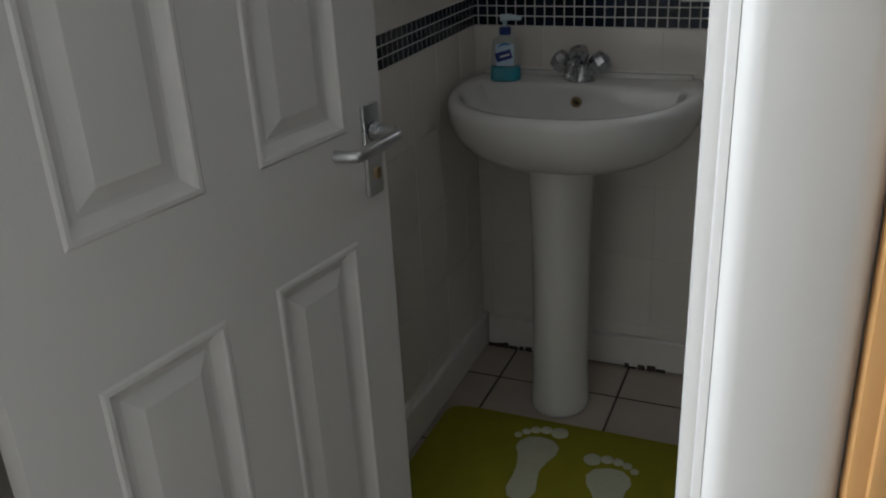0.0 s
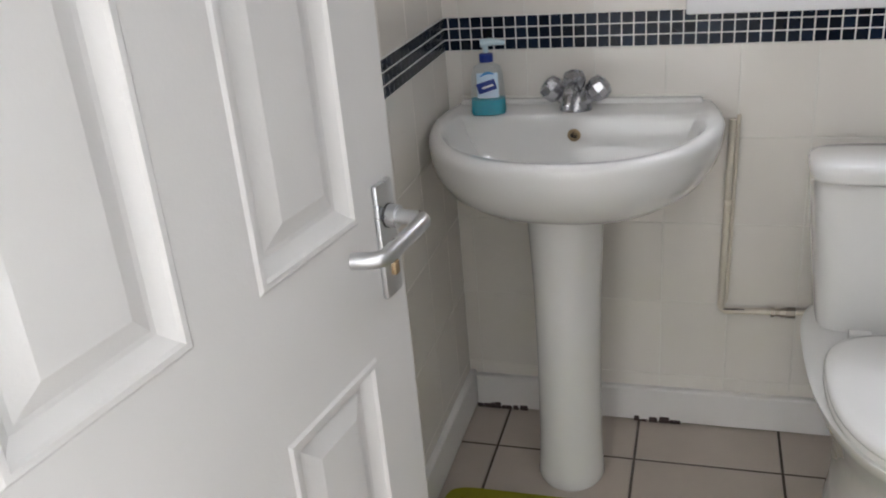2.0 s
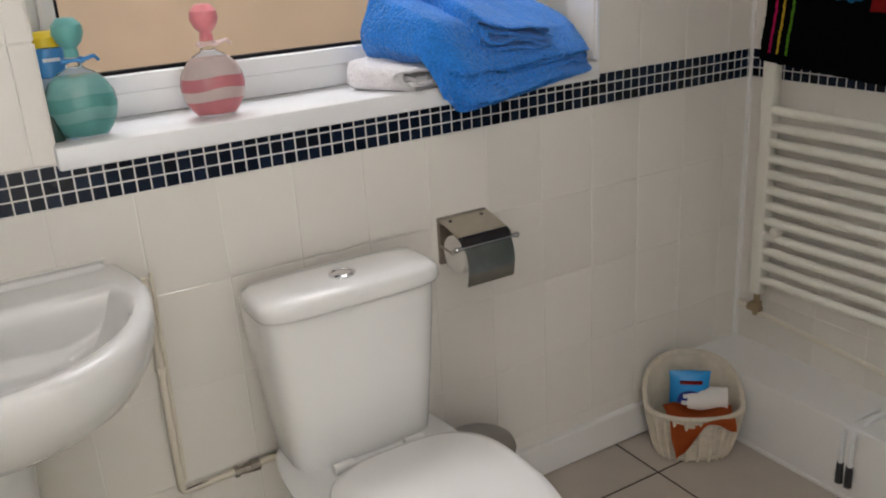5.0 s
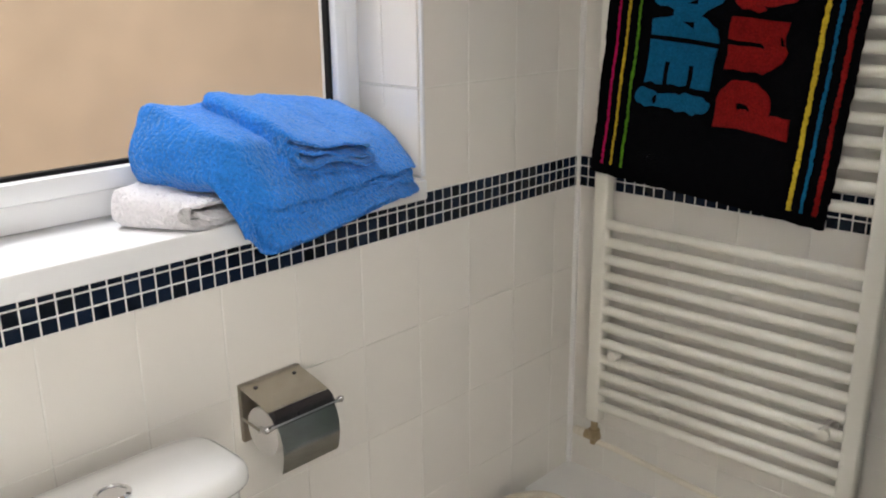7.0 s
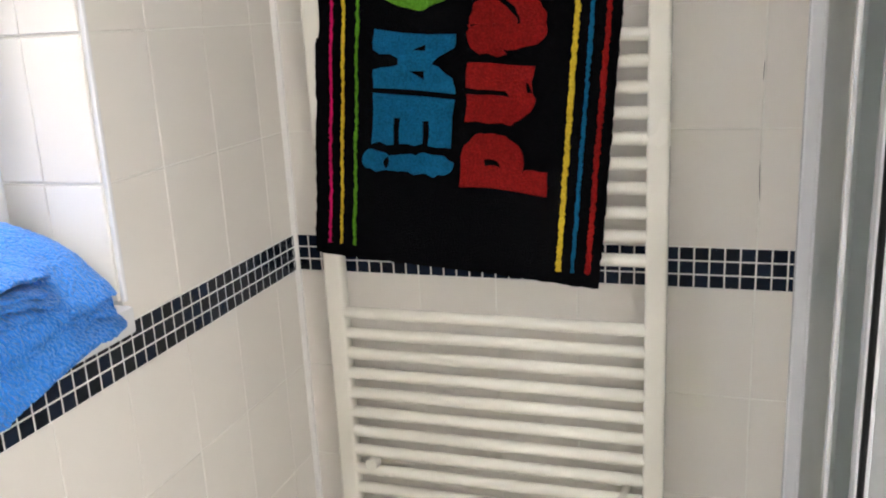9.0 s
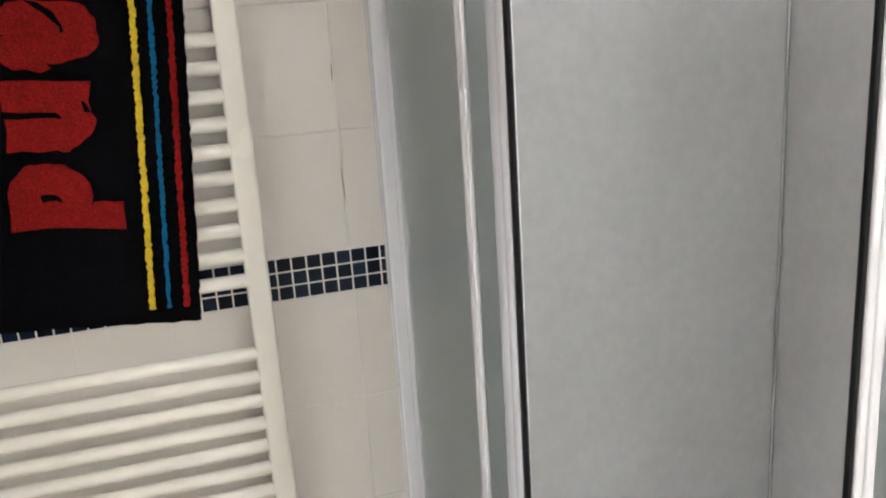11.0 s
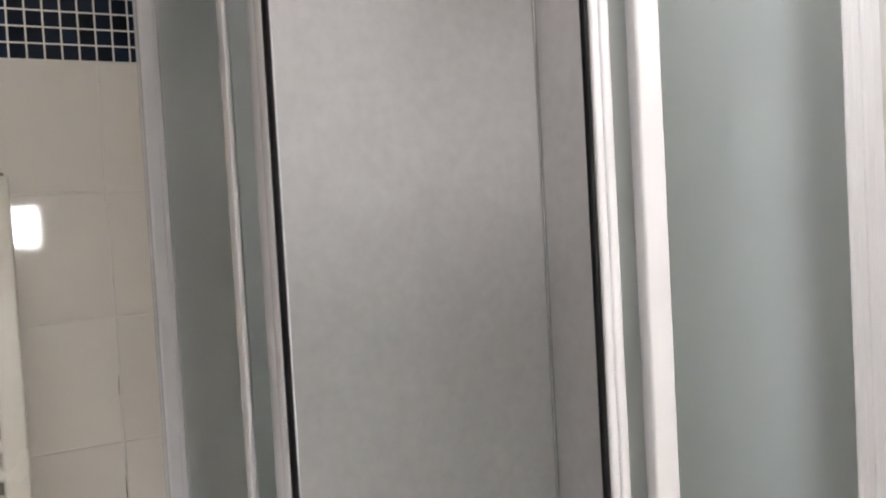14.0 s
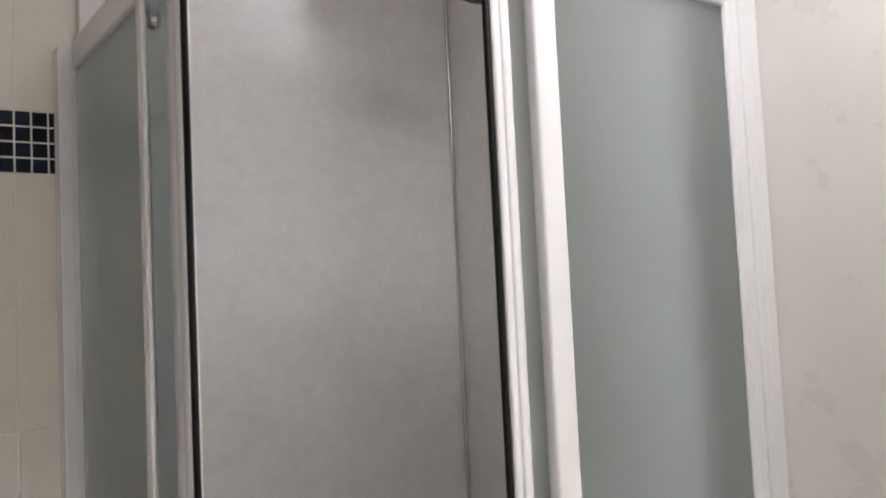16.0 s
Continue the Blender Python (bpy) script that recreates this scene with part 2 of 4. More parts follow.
def dshape(cx, back, a, d, z, n=28, e=2.4, m=6):
    """A plan outline with a straight back and a bowed front."""
    ps = []
    for i in range(n + 1):
        t = math.pi * i / n
        c, s = math.cos(t), math.sin(t)
        y = d * abs(s) ** (2 / e)
        k = 1 - 0.085 * max(0.0, 1 - y / (0.34 * d)) ** 1.6
        ps.append((cx - k * a * math.copysign(abs(c) ** (2 / e), c), back - y, z))
    for i in range(1, m):
        ps.append((cx + 0.915 * (a - 2 * a * i / m), back, z))
    return ps


def structure(name, bm, material, label, category, smooth=False):
    return tagged(part(name, bm, material, None, "", smooth), label, category, kind="structure")


# ---- the room ----
XR, YE, H = 2.2, -1.713, 2.36
WX0, WX1, WZ0, WZ1 = 0.518, 1.682, 0.995, 2.06
DX0, DX1, DZ = 0.046, 0.790, 2.03

fb = box(-0.3, YE + 0.046, -0.12, XR + 0.1, 0.1, -0.0015)
floor = structure("floor", fb, M_FGROUT, "bathroom floor of square beige ceramic tiles with dark grout", "floor")
structure("hall_floor", box(-1.6, -3.6, -0.12, 2.6, YE + 0.046, -0.002), M_CARPET, "landing floor in plain brown carpet", "floor")
ceiling = structure("ceiling", box(-1.6, -3.6, H, 2.6, 0.4, H + 0.1), M_WALL, "plain white painted ceiling", "ceiling")

# back wall with the window's opening
TB = 0.27
wb = box(-0.1, 0.0015, -0.1, WX0, TB, H)
box(WX1, 0.0015, -0.1, XR + 0.1, TB, H, bm=wb)
box(WX0, 0.0015, -0.1, WX1, TB, WZ0, bm=wb)
box(WX0, 0.0015, WZ1, WX1, TB, H, bm=wb)
wall_north = structure("wall_north", wb, M_GROUT, "window wall of glossy cream tiles with a dark mosaic band", "wall")
wall_west = structure("wall_west", box(-0.1, YE - 0.1, -0.1, -0.0015, 0.0010, H), M_GROUT, "side wall of glossy cream tiles with a dark mosaic band", "wall")
wall_east = structure("wall_east", box(XR + 0.0015, YE - 0.1, -0.1, XR + 0.1, 0.0010, H), M_GROUT, "radiator wall of cream tiles with two dark mosaic bands", "wall")
we = box(DX1 + 0.03, YE - 0.1, -0.1, XR + 0.002, YE - 0.006, H)
box(-0.002, YE - 0.1, DZ + 0.03, DX1 + 0.028, YE - 0.006, H, bm=we)
wall_south = structure("wall_south", we, M_WALL, "entrance wall with the doorway, plain white paint", "wall")
# the landing behind the doorway
structure("hall_wall_south", box(-1.6, -3.7, -0.1, 2.6, -3.6, H), M_WALL, "plain white landing wall", "wall")
structure("hall_wall_west", box(-1.7, -3.7, -0.1, -1.6, 0.0, H), M_WALL, "plain white landing end wall", "wall")
structure("hall_wall_east", box(2.3, -3.6, -0.1, 2.4, YE - 0.1, H), M_WALL, "plain white landing side wall", "wall")
structure("hall_wall_north", box(-1.6, YE - 0.1, -0.1, -0.104, YE - 0.02, H), M_WALL, "plain white landing wall beside the doorway", "wall")

# wall boards of the shower, and the boarded stretch of entrance wall beside it
XS = 2.186
structure("shower_panel_east", box(XS, YE, 0.0, XR + 0.001, -0.955, H - 0.002, 0.001), M_MARBLE, "grey marbled waterproof wall panel in the shower", "wall panel")
structure("shower_panel_south", box(1.45, YE - 0.004, 0.0, XS - 0.001, YE + 0.014, H - 0.002, 0.001), M_MARBLE, "grey marbled waterproof wall panel in the shower", "wall panel")
structure("wall_panel_south", box(0.83, YE - 0.004, 0.0, 1.447, YE + 0.006, H - 0.002, 0.001), M_PANELW, "pale marbled wall panel between doorway and shower", "wall panel")
structure("panel_corner_trim", tube([(XS - 0.0045, YE + 0.019, 0.13), (XS - 0.0045, YE + 0.019, H - 0.01)], 0.0042, 16), M_CHROME, "thin bright trim strip in the shower's corner", "trim")

# window
window = tagged(new("window_1"), "white plastic window with obscured glass in a tiled reveal", "window", kind="structure")
FY0, FY1 = 0.172, 0.235
bm = box(WX0, FY0, WZ0 + 0.04, WX0 + 0.042, FY1, WZ1, 0.004)
box(WX1 - 0.042, FY0, WZ0 + 0.04, WX1, FY1, WZ1, 0.004, bm=bm)
box(WX0 + 0.042, FY0, WZ0 + 0.04, WX1 - 0.042, FY1, WZ0 + 0.09, 0.004, bm=bm)
box(WX0 + 0.042, FY0, WZ1 - 0.055, WX1 - 0.042, FY1, WZ1, 0.004, bm=bm)
part("window_frame", bm, M_UPVC, window)
a0, a1, b0, b1 = WX0 + 0.036, WX1 - 0.036, WZ0 + 0.085, WZ1 - 0.05
bm = box(a0, FY0 - 0.012, b0, a0 + 0.030, FY1 - 0.02, b1, 0.006)
box(a1 - 0.030, FY0 - 0.012, b0, a1, FY1 - 0.02, b1, 0.006, bm=bm)
box(a0 + 0.030, FY0 - 0.012, b0, a1 - 0.030, FY1 - 0.02, b0 + 0.035, 0.006, bm=bm)
box(a0 + 0.030, FY0 - 0.012, b1 - 0.035, a1 - 0.030, FY1 - 0.02, b1, 0.006, bm=bm)
part("glazing_bead", bm, M_UPVC, window)
c0, c1, d0, d1 = a0 + 0.030, a1 - 0.030, b0 + 0.035, b1 - 0.035
bm = box(c0, FY0 + 0.006, d0, c0 + 0.007, FY0 + 0.02, d1)
box(c1 - 0.007, FY0 + 0.006, d0, c1, FY0 + 0.02, d1, bm=bm)
box(c0 + 0.007, FY0 + 0.006, d0, c1 - 0.007, FY0 + 0.02, d0 + 0.007, bm=bm)
part("gasket", bm, M_BLACK, window, "black rubber gasket")
pane = part("pane", box(c0, FY0 + 0.021, d0, c1, FY0 + 0.027, d1), M_PANE, window, "obscured glass pane", False)
pane.visible_shadow = False
sill = tagged(part("window_sill", box(WX0 - 0.002, -0.024, WZ0, WX1 - 0.008, FY0 + 0.02, WZ0 + 0.04, 0.005), M_UPVC), "deep white window sill board", "window sill", kind="structure")
structure("backdrop", box(-6, 1.7, -3, 9, 1.8, 7.0), M_TAN, "tan rendered wall of the neighbouring building", "backdrop")
structure("ground", box(-60, 0.3, -3.1, 60, 60, -3.0), M_FGROUT, "ground outside below the window", "ground")

# skirting boards and the boxing under the radiator
structure("baseboard", box(0.018, -0.018, 0.004, 2.018, 0.004, 0.097, 0.005), M_PAINT, "white painted skirting board with chipped lower edge", "skirting board")
structure("baseboard_west", box(-0.004, YE + 0.10, 0.004, 0.016, 0.003, 0.105, 0.005), M_PAINT, "white painted skirting board with chipped lower edge", "skirting board")
rnd = random.Random(3)
bm = bmesh.new()
for x0, x1 in ((0.018, 0.15), (0.42, 0.515)):
    x = x0
    while x < x1:
        w = rnd.uniform(0.012, 0.03)
        box(x, -0.0195, 0.0, x + w, -0.008, rnd.uniform(0.006, 0.02), 0.002, 1, bm=bm)
        x += w * rnd.uniform(0.8, 1.3)
structure("trim_chips", bm, M_DIRT, "flaked dark gaps along the skirting's foot", "chipped paint")
bx = box(2.022, -0.885, 0.0, XR + 0.004, 0.003, 0.194, 0.004)
structure("pipe_boxing", bx, M_PAINT, "white painted boxing along the foot of the wall", "boxing")
structure("trim_sealant", tube([(2.019, -0.02, 0.004), (2.019, -0.885, 0.004)], 0.006, 8), M_PAINT, "bead of white sealant along the boxing", "sealant")
structure("corner_trim", box(XR - 0.010, -0.010, 0.195, XR + 0.002, 0.002, H - 0.002, 0.003), M_PAINT, "white corner trim between tiled walls", "trim")
structure("sill_trim", box(WX1 - 0.0, -0.004, WZ0 + 0.04, WX1 + 0.008, 0.004, WZ1, 0.002), M_UPVC, "white plastic edge trim of the window reveal", "trim")

# doorway lining and stop, pine skirting of the landing
bm = box(0.004, YE - 0.115, 0, DX0, -1.624, DZ + 0.03, 0.003)
box(DX1, YE - 0.115, 0, DX1 + 0.03, YE + 0.012, DZ + 0.03, 0.003, bm=bm)
box(DX0, YE - 0.115, DZ, DX1, YE + 0.012, DZ + 0.03, 0.003, bm=bm)
box(DX1 - 0.014, YE - 0.045, 0, DX1, YE - 0.01, DZ, 0.003, bm=bm)
structure("door_frame", bm, M_PAINT, "white painted door lining with a planted stop", "door frame", True)
bm = box(DX1 + 0.005, YE - 0.132, 0, DX1 + 0.055, YE - 0.114, DZ + 0.09, 0.010, 4)
structure("architrave", bm, M_PAINT, "white painted architrave round the doorway", "architrave", True)
bm = box(DX1 + 0.0553, YE - 0.135, 0, DX1 + 0.15, YE - 0.1, DZ + 0.09, 0.006)
box(DX1 + 0.063, YE - 0.139, 0, DX1 + 0.081, YE - 0.133, DZ + 0.09, 0.003, bm=bm)
structure("pine_trim", bm, M_PINE, "varnished pine moulding beside the doorway", "trim", True)

# ---- the door: six raised panels ----
door = thing("door_1", "white painted six-panel door standing open, satin lever handle", "door", (0.050, -1.6105, 0.008), kind="structure")
DW, DT, DH = 0.690, 0.036, 1.98
door.matrix_world = Matrix.Translation((0.050, -1.6105, 0.008)) @ Matrix.Rotation(radians(80.755), 4, "Z")
cols = ((0.106, 0.310), (0.408, 0.599))
rowz = ((0.20, 0.762), (0.938, 1.52), (1.63, 1.87))
xs = [0, cols[0][0], cols[0][1], cols[1][0], cols[1][1], DW]
zs = [0, rowz[0][0], rowz[0][1], rowz[1][0], rowz[1][1], rowz[2][0], rowz[2][1], DH]
bm = bmesh.new()
for side in (0, 1):
    y = -DT * (1 - side)
    s = 1 if side else -1
    for i in range(5):
        for j in range(7):
            x0, x1, z0, z1 = xs[i], xs[i + 1], zs[j], zs[j + 1]
            if i % 2 and j % 2:
                # moulded sunk panel: bead, groove, slope, raised field
                steps = ((0.0, 0.0), (0.004, 0.003), (0.010, 0.003), (0.012, -0.002), (0.018, -0.008), (0.026, -0.012), (0.032, -0.012), (0.056, -0.002))
                rings = [[(x0 + o, y + s * k, z0 + o), (x1 - o, y + s * k, z0 + o), (x1 - o, y + s * k, z1 - o), (x0 + o, y + s * k, z1 - o)] for o, k in steps]
                loft(rings, False, bm)
                bm.faces.new([bm.verts.new(p) for p in rings[-1]])
            else:
                bm.faces.new([bm.verts.new(p) for p in ((x0, y, z0), (x1, y, z0), (x1, y, z1), (x0, y, z1))])
for x in (0, DW):
    bm.faces.new([bm.verts.new(p) for p in ((x, -DT, 0), (x, 0, 0), (x, 0, DH), (x, -DT, DH))])
for z in (0, DH):
    bm.faces.new([bm.verts.new(p) for p in ((0, -DT, z), (DW, -DT, z), (DW, 0, z), (0, 0, z))])
bmesh.ops.remove_doubles(bm, verts=bm.verts, dist=0.0002)
part("leaf", bm, M_DOOR, door, "", True, 20)
for s, y in ((-1, -DT), (1, 0.0)):
    hx = DW - 0.038
    plate = part("handle_plate", box(hx - 0.020, min(y, y + s * 0.009), 0.824, hx + 0.020, max(y, y + s * 0.009), 0.972, 0.004), M_ALU, door, "satin aluminium backplate")
    lever = tube(bend([(hx, y + s * 0.004, 0.929), (hx, y + s * 0.060, 0.929), (hx - 0.108, y + s * 0.060, 0.924), (hx - 0.116, y + s * 0.026, 0.923)], 0.014), 0.0095, 14)
    part("lever", lever, M_ALU, plate, "satin aluminium return lever")
    part("collar", lathe([(0.0, 0), (0.014, 0), (0.014, 0.012), (0.0, 0.012)], 20), M_ALU, plate).matrix_local = Matrix.Translation((hx, y + s * 0.0112, 0.929)) @ Matrix.Rotation(radians(90 * -s), 4, "X")
    part("thumb_turn", box(hx - 0.006, min(y + s * 0.006, y + s * 0.015), 0.852, hx + 0.006, max(y + s * 0.006, y + s * 0.015), 0.870, 0.002), M_BRASS, plate, "small dull brass snib")
    part("ring", lathe([(0.0, 0), (0.0149, 0), (0.0149, 0.0022), (0.0, 0.0022)], 20), M_DARK, plate, "dark ring behind the lever").matrix_local = Matrix.Translation((hx, y + s * 0.0088, 0.929)) @ Matrix.Rotation(radians(90 * -s), 4, "X")
for z in (0.22, 1.0, 1.72):
    part("hinge", lathe([(0, 0), (0.006, 0), (0.006, 0.09), (0, 0.09)], 12, at=(-0.006, 0.004, z)), M_ALU, door)

# ---- basin ----
basin = thing("pedestal_basin", "white ceramic pedestal washbasin against the cream tiled wall", "washbasin")
cx = 0.301
outer = [(0.06, 0.10, 0.655), (0.12, 0.27, 0.657), (0.180, 0.330, 0.664), (0.232, 0.376, 0.681), (0.268, 0.412, 0.708), (0.288, 0.434, 0.742), (0.295, 0.443, 0.774), (0.296, 0.445, 0.792), (0.2955, 0.445, 0.804), (0.291, 0.441, 0.812), (0.284, 0.434, 0.816)]
inner = [(0.276, 0.318, 0.8165, -0.108), (0.270, 0.311, 0.812, -0.112), (0.260, 0.300, 0.800, -0.116), (0.246, 0.284, 0.765, -0.122), (0.212, 0.245, 0.715, -0.133), (0.145, 0.168, 0.680, -0.160), (0.05, 0.06, 0.672, -0.215)]
rings = [dshape(cx, -0.006, a + 0.009, d, z, e=2.6) for a, d, z in outer] + [dshape(cx, b, a, d, z, e=2.2) for a, d, z, b in inner]
part("bowl", loft(rings), M_CERAMIC, basin, "", True, 60)
part("upstand", box(0.034, -0.028, 0.806, 0.556, -0.002, 0.825, 0.007, 4), M_CERAMIC, basin)
prof = [(0.0, 0.0), (0.072, 0.0), (0.076, 0.010), (0.0735, 0.03), (0.070, 0.12), (0.069, 0.30), (0.071, 0.48), (0.076, 0.60), (0.080, 0.662), (0.0, 0.664)]
part("pedestal", lathe(prof, 40, at=(cx - 0.006, -0.232, 0), sx=1.0, sy=1.12), M_CERAMIC, basin, "tapering ceramic pedestal", True, 60)
ov = part("overflow", lathe([(0.009, 0), (0.0125, 0), (0.014, 0.002), (0.013, 0.005), (0.0085, 0.006), (0.008, 0.003)], 20), M_BRASS, basin, "tarnished overflow ring")
# the overflow isn't cut through: a dark disc paints its inner shade
part("overflow_shade", lathe([(0, 0.0), (0.0092, 0.0), (0.0092, 0.003), (0, 0.003)], 20), M_DARK, ov, "dark disc for the shade inside the overflow")
ov.matrix_world = Matrix.Translation((cx, -0.1235, 0.776)) @ Matrix.Rotation(radians(97), 4, "X")
part("waste", lathe([(0, 0), (0.022, 0), (0.024, 0.003), (0, 0.004)], 20, at=(cx, -0.245, 0.672)), M_CHROME, basin)
structure("basin_sealant", tube([(0.03, -0.003, 0.826), (0.56, -0.003, 0.826)], 0.0035, 8), M_GROUT, "yellowed sealant behind the basin", "sealant")

tap = thing("mixer_tap", "chrome mixer tap with two faceted heads on the basin", "tap", (cx - 0.002, -0.075, 0.815))
bm = lathe([(0.0, 0), (0.026, 0), (0.027, 0.006), (0.024, 0.014), (0.025, 0.030), (0.021, 0.044), (0.0, 0.050)], 24, sx=1.3)
part("base", bm, M_TAP, tap)
part("spout", tube(bend([(0, 0, 0.03), (0, -0.02, 0.062), (0, -0.105, 0.052), (0, -0.118, 0.030)], 0.02), [0.016, 0.016, 0.016, 0.015, 0.015, 0.015, 0.014, 0.014, 0.013, 0.013, 0.012, 0.012, 0.012, 0.011][:14], 14), M_TAP, tap)
knob_prof = [(0.0, 0), (0.012, 0.0), (0.013, 0.014), (0.020, 0.02), (0.023, 0.034), (0.020, 0.048), (0.010, 0.053), (0.0, 0.054)]
for s in (-1, 1):
    k = part("tap_head", lathe(knob_prof, 9), M_TAP, tap, "faceted chrome tap head", False)
    k.matrix_local = Matrix.Translation((s * 0.017, -0.004, 0.022)) @ Matrix.Rotation(radians(50 * s), 4, "Y") @ Matrix.Scale(1.16, 4)
k = part("diverter_knob", lathe(knob_prof, 9), M_TAP, tap, "", False)
k.matrix_local = Matrix.Translation((0, -0.014, 0.036)) @ Matrix.Rotation(radians(12), 4, "X") @ Matrix.Diagonal((1.05, 1.05, 1.0, 1))

soap = thing("soap_dispenser", "clear pump bottle of blue liquid soap on the basin", "soap dispenser", (0.117, -0.101, 0.816), 8)
def rr(ax, ay, z, n=24, e=3.0):
    return [(ax * math.copysign(abs(math.cos(t)) ** (2 / e), math.cos(t)), ay * math.copysign(abs(math.sin(t)) ** (2 / e), math.sin(t)), z) for t in (2 * math.pi * i / n for i in range(n))]
part("liquid", loft([rr(0.034, 0.020, 0.002), rr(0.036, 0.0215, 0.006), rr(0.0345, 0.0205, 0.034)]), M_SOAPGEL, soap, "bright blue liquid soap")
part("bottle", loft([rr(0.035, 0.021, 0.0), rr(0.0375, 0.023, 0.006), rr(0.0355, 0.022, 0.045), rr(0.033, 0.021, 0.085), rr(0.029, 0.018, 0.100), rr(0.013, 0.012, 0.110, e=2), rr(0.012, 0.012, 0.116, e=2)]), M_BOTTLE, soap, "clear plastic bottle")
part("label", loft([rr(0.0225, 0.003, 0.040, e=2), rr(0.0225, 0.003, 0.092, e=2)]), M_SKY, soap, "pale blue label").matrix_local = Matrix.Translation((0.002, -0.0215, 0))
bm = loft([rr(0.020, 0.0016, 0.0, e=2), rr(0.020, 0.0016, 0.022, e=2)])
part("emblem", bm, M_NAVY, soap, "navy oval with unreadable writing").matrix_local = Matrix.Translation((0.003, -0.0250, 0.054)) @ Matrix.Rotation(radians(-16), 4, "Y")
bm = tube([(-0.012 + 0.028 * k / 8, -0.0252, 0.086 + 0.007 * math.sin(math.pi * k / 10)) for k in range(9)], [0.0008 + 0.0022 * math.sin(math.pi * (k + 0.5) / 9) for k in range(9)], 8)
part("swirl", bm, M_CAN, soap, "blue swirl over the emblem")
part("lettering", box(-0.012, -0.0282, -0.002, 0.012, -0.0268, 0.002), M_WHITEP, soap).matrix_local = Matrix.Translation((0.003, 0, 0.065)) @ Matrix.Rotation(radians(-16), 4, "Y")
part("collar", lathe([(0, 0.112), (0.0145, 0.112), (0.0145, 0.128), (0.008, 0.130), (0, 0.131)], 20), M_NAVY, soap, "navy pump collar")
bm = lathe([(0, 0.130), (0.006, 0.130), (0.005, 0.148), (0, 0.148)], 14)
tube([(-0.010, 0.0, 0.150), (0.012, 0, 0.152), (0.040, 0, 0.149)], [0.009, 0.008, 0.005], 12, bm=bm)
part("pump", bm, M_PUMP, soap, "pale pump head")

# ---- toilet ----
toilet = thing("toilet", "white close-coupled ceramic toilet with the lid down", "toilet")
tx = 0.941
def rbox(xc, yc, ax, ay, z, e=5.0, n=40):
    return [(xc + ax * math.copysign(abs(math.cos(t)) ** (2 / e), math.cos(t)), yc + ay * math.copysign(abs(math.sin(t)) ** (2 / e), math.sin(t)), z) for t in (2 * math.pi * i / n for i in range(n))]
part("cistern", loft([rbox(tx, -0.124, 0.12, 0.070, 0.372), rbox(tx, -0.124, 0.143, 0.084, 0.380), rbox(tx, -0.124, 0.147, 0.087, 0.40), rbox(tx, -0.123, 0.161, 0.092, 0.53), rbox(tx, -0.122, 0.174, 0.096, 0.66), rbox(tx, -0.122, 0.176, 0.097, 0.712)]), M_CERAMIC, toilet, "tapering ceramic cistern", True, 50)
part("cistern_lid", loft([rbox(tx, -0.146, 0.172, 0.074, 0.708), rbox(tx, -0.146, 0.181, 0.081, 0.710), rbox(tx, -0.147, 0.183, 0.083, 0.716), rbox(tx, -0.147, 0.183, 0.083, 0.728), rbox(tx, -0.147, 0.180, 0.080, 0.738), rbox(tx, -0.147, 0.168, 0.070, 0.745), rbox(tx, -0.147, 0.12, 0.04, 0.748)]), M_CERAMIC, toilet, "ceramic cistern lid", True, 70)
bt = part("flush_button", lathe([(0, 0), (0.025, 0), (0.025, 0.004), (0.019, 0.006), (0.018, 0.004), (0.0, 0.0055)], 24, at=(tx - 0.002, -0.158, 0.7475)), M_CHROME, toilet, "chrome dual flush button")
def egg(a, yb, yf, z, n=44, xc=tx):
    out = []
    for i in range(n):
        t = 2 * math.pi * i / n
        c, s = math.cos(t), math.sin(t)
        e = 2.25 if s < 0 else 3.2
        yc = yb - (yb - yf) * 0.45
        out.append((xc + a * math.copysign(abs(c) ** (2 / e), c), yc + ((yc - yf) if s < 0 else (yb - yc)) * math.copysign(abs(s) ** (2 / e), s), z))
    return out
part("pan", loft([egg(0.105, -0.14, -0.52, 0.0), egg(0.110, -0.14, -0.53, 0.012), egg(0.098, -0.13, -0.50, 0.05), egg(0.100, -0.11, -0.49, 0.16), egg(0.130, -0.08, -0.56, 0.26), egg(0.165, -0.04, -0.64, 0.34), egg(0.178, -0.02, -0.675, 0.375), egg(0.180, -0.02, -0.678, 0.385), egg(0.172, -0.03, -0.67, 0.392)]), M_CERAMIC, toilet, "ceramic pan", True, 60)
part("seat", loft([egg(0.170, -0.27, -0.675, 0.392, xc=tx + 0.019), egg(0.176, -0.265, -0.685, 0.396, xc=tx + 0.019), egg(0.176, -0.265, -0.685, 0.404, xc=tx + 0.019), egg(0.171, -0.27, -0.68, 0.408, xc=tx + 0.019)]), M_SEAT, toilet, "white plastic seat", True, 60)
part("seat_lid", loft([egg(0.171, -0.268, -0.684, 0.4085, xc=tx + 0.021), egg(0.177, -0.262, -0.692, 0.411, xc=tx + 0.021), egg(0.178, -0.261, -0.693, 0.417, xc=tx + 0.021), egg(0.173, -0.266, -0.686, 0.424, xc=tx + 0.021), egg(0.156, -0.28, -0.665, 0.4285, xc=tx + 0.021), egg(0.085, -0.35, -0.56, 0.4315, xc=tx + 0.021)]), M_SEAT, toilet, "closed white plastic lid", True, 70)
for s in (-1, 1):
    part("hinge", tube([(tx + s * 0.075 - 0.02, -0.245, 0.407), (tx + s * 0.075 + 0.02, -0.245, 0.407)], 0.011, 12), M_SEAT, toilet)

